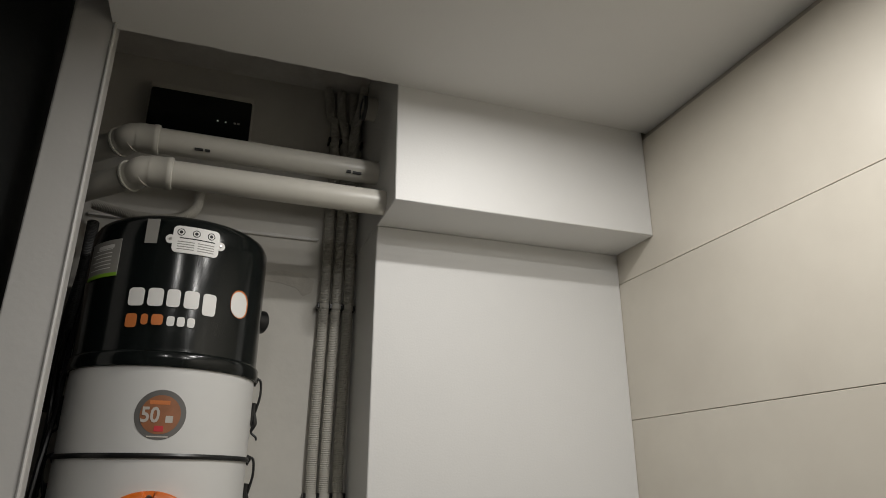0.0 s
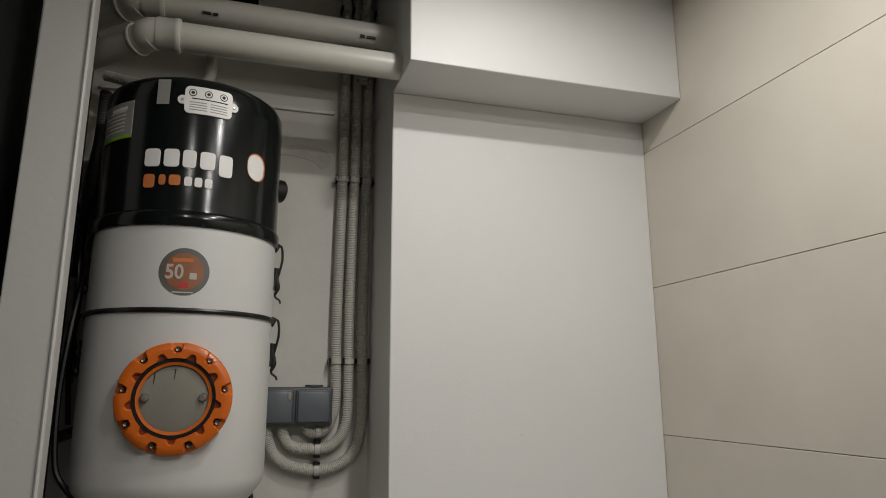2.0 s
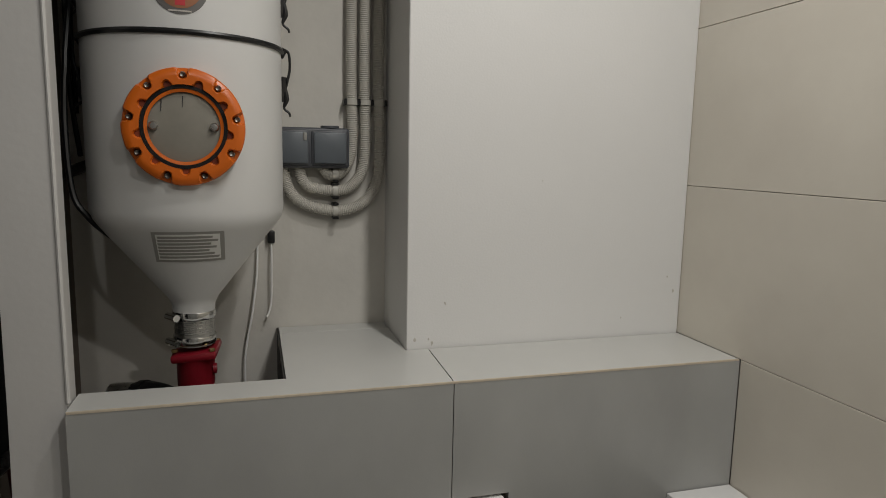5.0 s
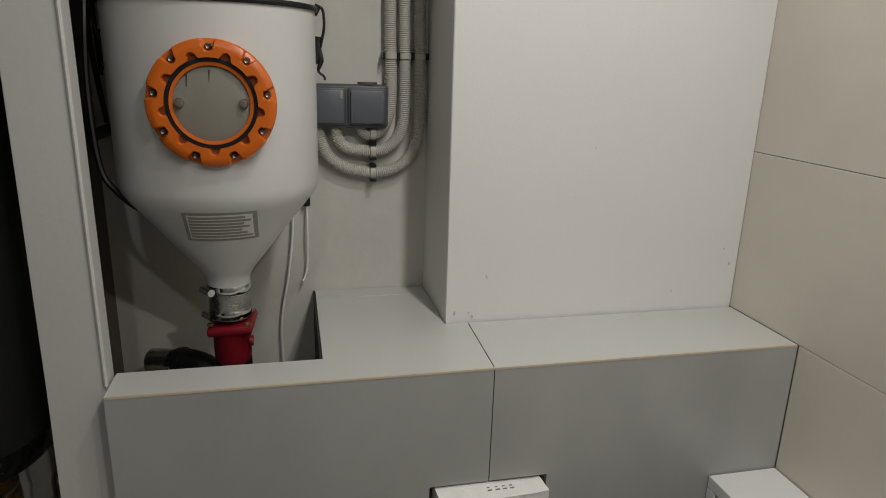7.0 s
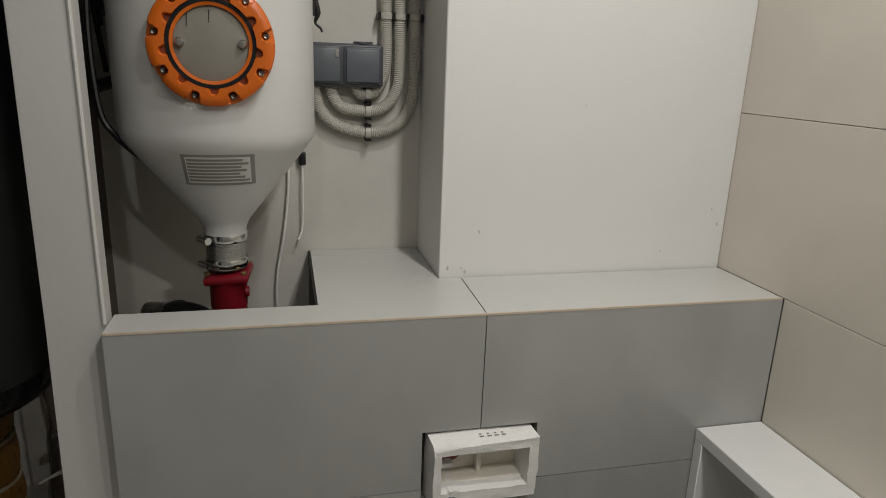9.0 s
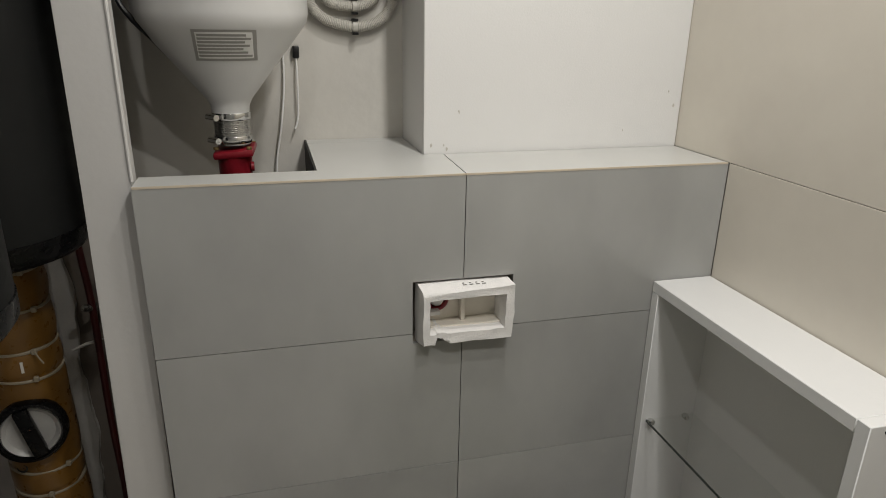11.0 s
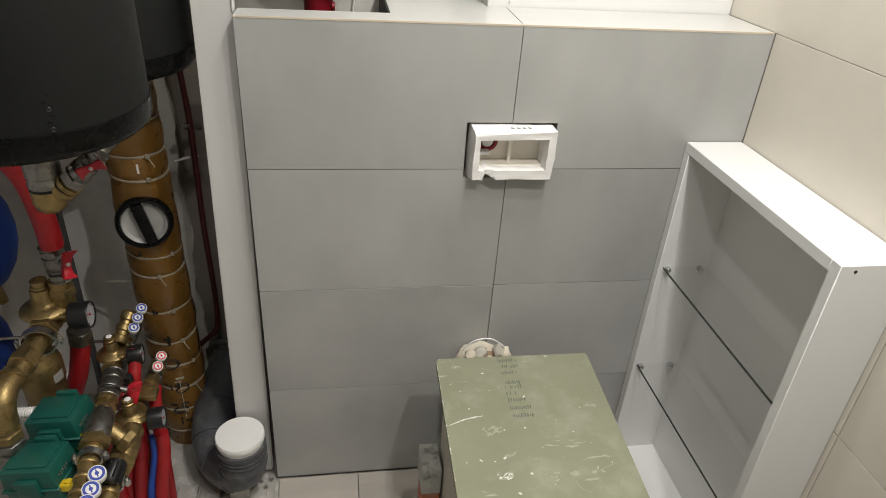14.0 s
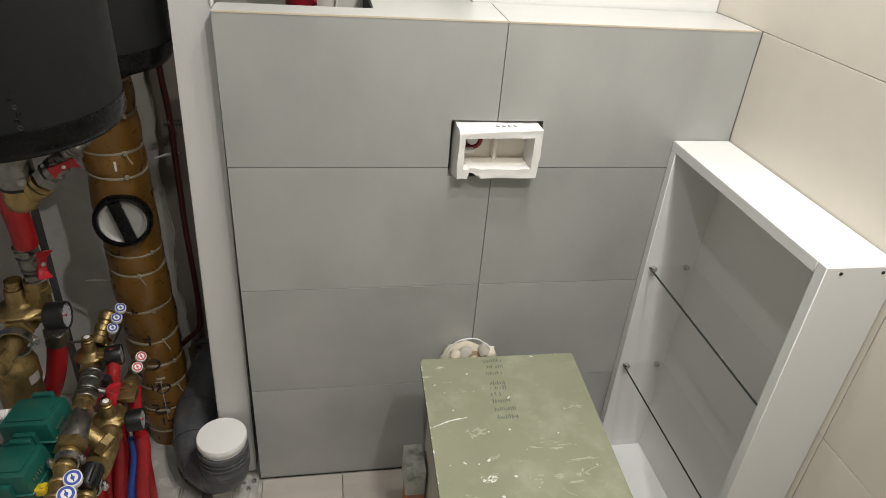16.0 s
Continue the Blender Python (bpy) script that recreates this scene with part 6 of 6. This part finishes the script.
part("pipe", tube([(-0.722, 0.330, 1.155), (-0.721, 0.330, 1.017), (-0.715, 0.330, 0.879), (-0.717, 0.330, 0.614), (-0.713, 0.330, 0.436), (-0.714, 0.330, 0.321), (-0.721, 0.320, 0.269), (-0.756, 0.310, 0.237), (-0.783, 0.310, 0.208)], 0.0075, 12), M_BROWNP, hp)
part("pipe_clip", rod((-0.724, 0.318, 0.886), (-0.700, 0.360, 0.870), 0.008, 12), M_DULL, hp)
part("clip_screw", rod((-0.729, 0.312, 0.889), (-0.719, 0.322, 0.885), 0.006, 10), M_STEEL, hp)
random.seed(14)
west, east_ = [], []
for k in range(60):
    z_ = 0.16 + 0.0158 * k
    west.append((-0.797 + random.uniform(-0.002, 0.002), z_))
    east_.append((-0.766 + 0.006 * math.sin(k * 0.31) + 0.003 * math.sin(k * 0.83) + random.uniform(-0.002, 0.002), z_))
bm = prism(west + east_[::-1], 0.372, YB)
single("plaster_strip", bm, M_FOAMW, "pale ragged plaster strip standing proud of the wall", "plaster", smooth=0)
for a_, b_ in (((-0.753, 0.280, 0.810), (-0.713, 0.360, 0.793)), ((-0.956, 0.250, 0.489), (-0.871, 0.200, 0.517))):
    single("wall_tie", tube([a_, (Vector(a_) + Vector(b_)) * 0.5 + Vector((0, 0, 0.002)), b_], 0.004, 6, radii=[0.002, 0.004, 0.002]), M_COND, "pale nylon tie fixed to the wall", "tie", "wall ties")
for k in range(4):
    z_ = 0.10 + 0.035 * k
    single("floor_cable", tube([(-0.74, 0.34, z_), (-0.70, 0.33, z_ + 0.01), (-0.66, 0.35, z_ - 0.004)], 0.008, 8), M_COND2, "dark cable looped in the back corner", "cable", "dark cables")
fx = thing("floor_bracket", (-0.565, -0.035, -0.011), "dusty galvanised bracket screwed to the screed", "bracket")
part("plate", box(-0.60, -0.548, -0.075, 0.02, -0.012, -0.006, 0.001, 1), M_SCREED, fx)
for x_, y_ in ((-0.585, -0.01), (-0.572, -0.03), (-0.559, -0.005)):
    part("bolt", hexnut((x_, y_, -0.006), (0, 0, 1), 0.006, 0.008), M_STEEL, fx)
random.seed(6)
for k in range(4):
    x_ = -0.80 + k * 0.06
    single("screed_strip", box(x_, x_ + 0.052, -0.32, 0.0 + 0.02 * (k % 2), -0.0125, -0.004, 0.0015, 1), M_SCREED, "dusty strip of board on the shaft floor", "board", "floor strips")

# ---- floor, wall and ledge tiles ----
def tile_mesh(w, d, h, bevel, material, name="tile"):
    """A tile of w x d x h, its back at z = 0, with a small chamfer round the face."""
    e = bevel
    b = bmesh.new()
    lo = [b.verts.new((x, y, 0)) for x, y in ((0, 0), (w, 0), (w, d), (0, d))]
    mi = [b.verts.new((x, y, h - e)) for x, y in ((0, 0), (w, 0), (w, d), (0, d))]
    hi = [b.verts.new((x, y, h)) for x, y in ((e, e), (w - e, e), (w - e, d - e), (e, d - e))]
    for p, q in ((lo, mi), (mi, hi)):
        for i in range(4):
            b.faces.new((p[i], p[(i + 1) % 4], q[(i + 1) % 4], q[i]))
    b.faces.new(hi)
    return finish(name, b, material, 0)


def lay(mesh, parent, m):
    ob = new("tile", mesh)
    ob.parent = parent
    ob.matrix_world = m
    ob.matrix_parent_inverse = Matrix()
    ob.matrix_basis = Matrix.Translation(-parent.location) @ m
    return ob


J = 0.0016
# front face of the half wall: x along, z up, face towards -y
front = Matrix(((1, 0, 0, 0), (0, 0, -1, 0.010), (0, 1, 0, 0), (0, 0, 0, 1)))
cols = ((XL, -J / 2), (J / 2, XR - 0.0006))
rows = ((0.0, 0.313 - J), (0.313, 0.613 - J), (0.613, 0.913 - J), (0.913, H - 0.001))
for x0, x1 in cols:
    for z0, z1 in rows:
        if x0 < OX1 and x1 > OX0 and z0 < OZ1 and z1 > OZ0:
            # notched round the flush opening
            left = x0 < OX0
            a, b2 = (OX0, x1) if left else (x0, OX1)
            c, d = (OZ0, z1) if z0 < OZ0 else (z0, OZ1)
            if left and z0 < OZ0:
                pts = [(x0, z0), (x1, z0), (x1, c), (a, c), (a, d), (x0, d)]
            elif left:
                pts = [(x0, z0), (a, z0), (a, d), (x1, d), (x1, z1), (x0, z1)]
            elif z0 < OZ0:
                pts = [(x0, z0), (x1, z0), (x1, z1), (b2, z1), (b2, c), (x0, c)]
            else:
                pts = [(b2, z0), (x1, z0), (x1, z1), (x0, z1), (x0, d), (b2, d)]
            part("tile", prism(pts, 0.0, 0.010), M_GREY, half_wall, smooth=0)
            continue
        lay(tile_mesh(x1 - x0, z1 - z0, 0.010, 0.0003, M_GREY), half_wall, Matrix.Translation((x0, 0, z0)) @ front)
# top of the ledge, in the grey lightened for light from above
part("tile", prism([(XL, 0.002), (-0.001, 0.002), (0.004, YW - 0.003), (XC - 0.001, YW - 0.003), (XC - 0.001, 0.338), (-0.252, 0.338), (-0.252, 0.073), (XL, 0.073)], H - 0.012, H, axis="z"), M_GREY_LIT, half_wall, smooth=0)
part("tile", prism([(0.001, 0.002), (XR - 0.0015, 0.002), (XR - 0.002, YW - 0.004), (0.006, YW - 0.004)], H - 0.012, H, axis="z"), M_GREY_LIT, half_wall, smooth=0)
lay(tile_mesh(XC - 0.002 + 0.252, YB - 0.002 - 0.3395, 0.012, 0.0005, M_GREY_LIT), half_wall, Matrix.Translation((-0.252, 0.3395, H - 0.012)))
# raw pale tile edge along the front of the ledge
part("tile_edge", box(XL + 0.001, XR - 0.002, -0.0007, 0.0022, H - 0.0026, H + 0.0007), M_EDGE, half_wall)
# east wall: y along, z up, face towards -x
east = Matrix(((0, 0, -1, XR + 0.013), (1, 0, 0, 0), (0, 1, 0, 0), (0, 0, 0, 1)))
z = H - 1.2 - 0.3
while z < TOP - 0.01:
    z0, z1 = max(z, 0.0), min(z + 0.3 - 0.0011, CEIL - 0.004)
    if z1 - z0 > 0.03:
        edges = [0.19 if z0 >= H - 0.01 else 0.0]
        k = -0.528
        while k > REAR:
            edges.append(k)
            k -= 0.6
        edges.append(REAR)
        for a, b2 in zip(edges, edges[1:]):
            if a - b2 > 0.02:
                lay(tile_mesh(a - b2 - J, z1 - z0, 0.013, 0.0006, M_BEIGE), wall_east, Matrix.Translation((0, b2, z0)) @ east)
    z += 0.3
# floor tiles in the room; the shaft keeps its screed
y = -0.004
k = 0
while y > REAR:
    x = -0.324 if k % 2 == 0 else -0.024
    xs = [XL + 0.006]
    while x < XR - 0.01:
        xs.append(x)
        x += 0.6
    xs.append(XR - 0.002)
    for a, b2 in zip(xs, xs[1:]):
        lay(tile_mesh(b2 - a - 0.002, 0.198, 0.012, 0.0008, M_FLOOR), floor, Matrix.Translation((a, y - 0.2, -0.012)))
    y -= 0.2
    k += 1
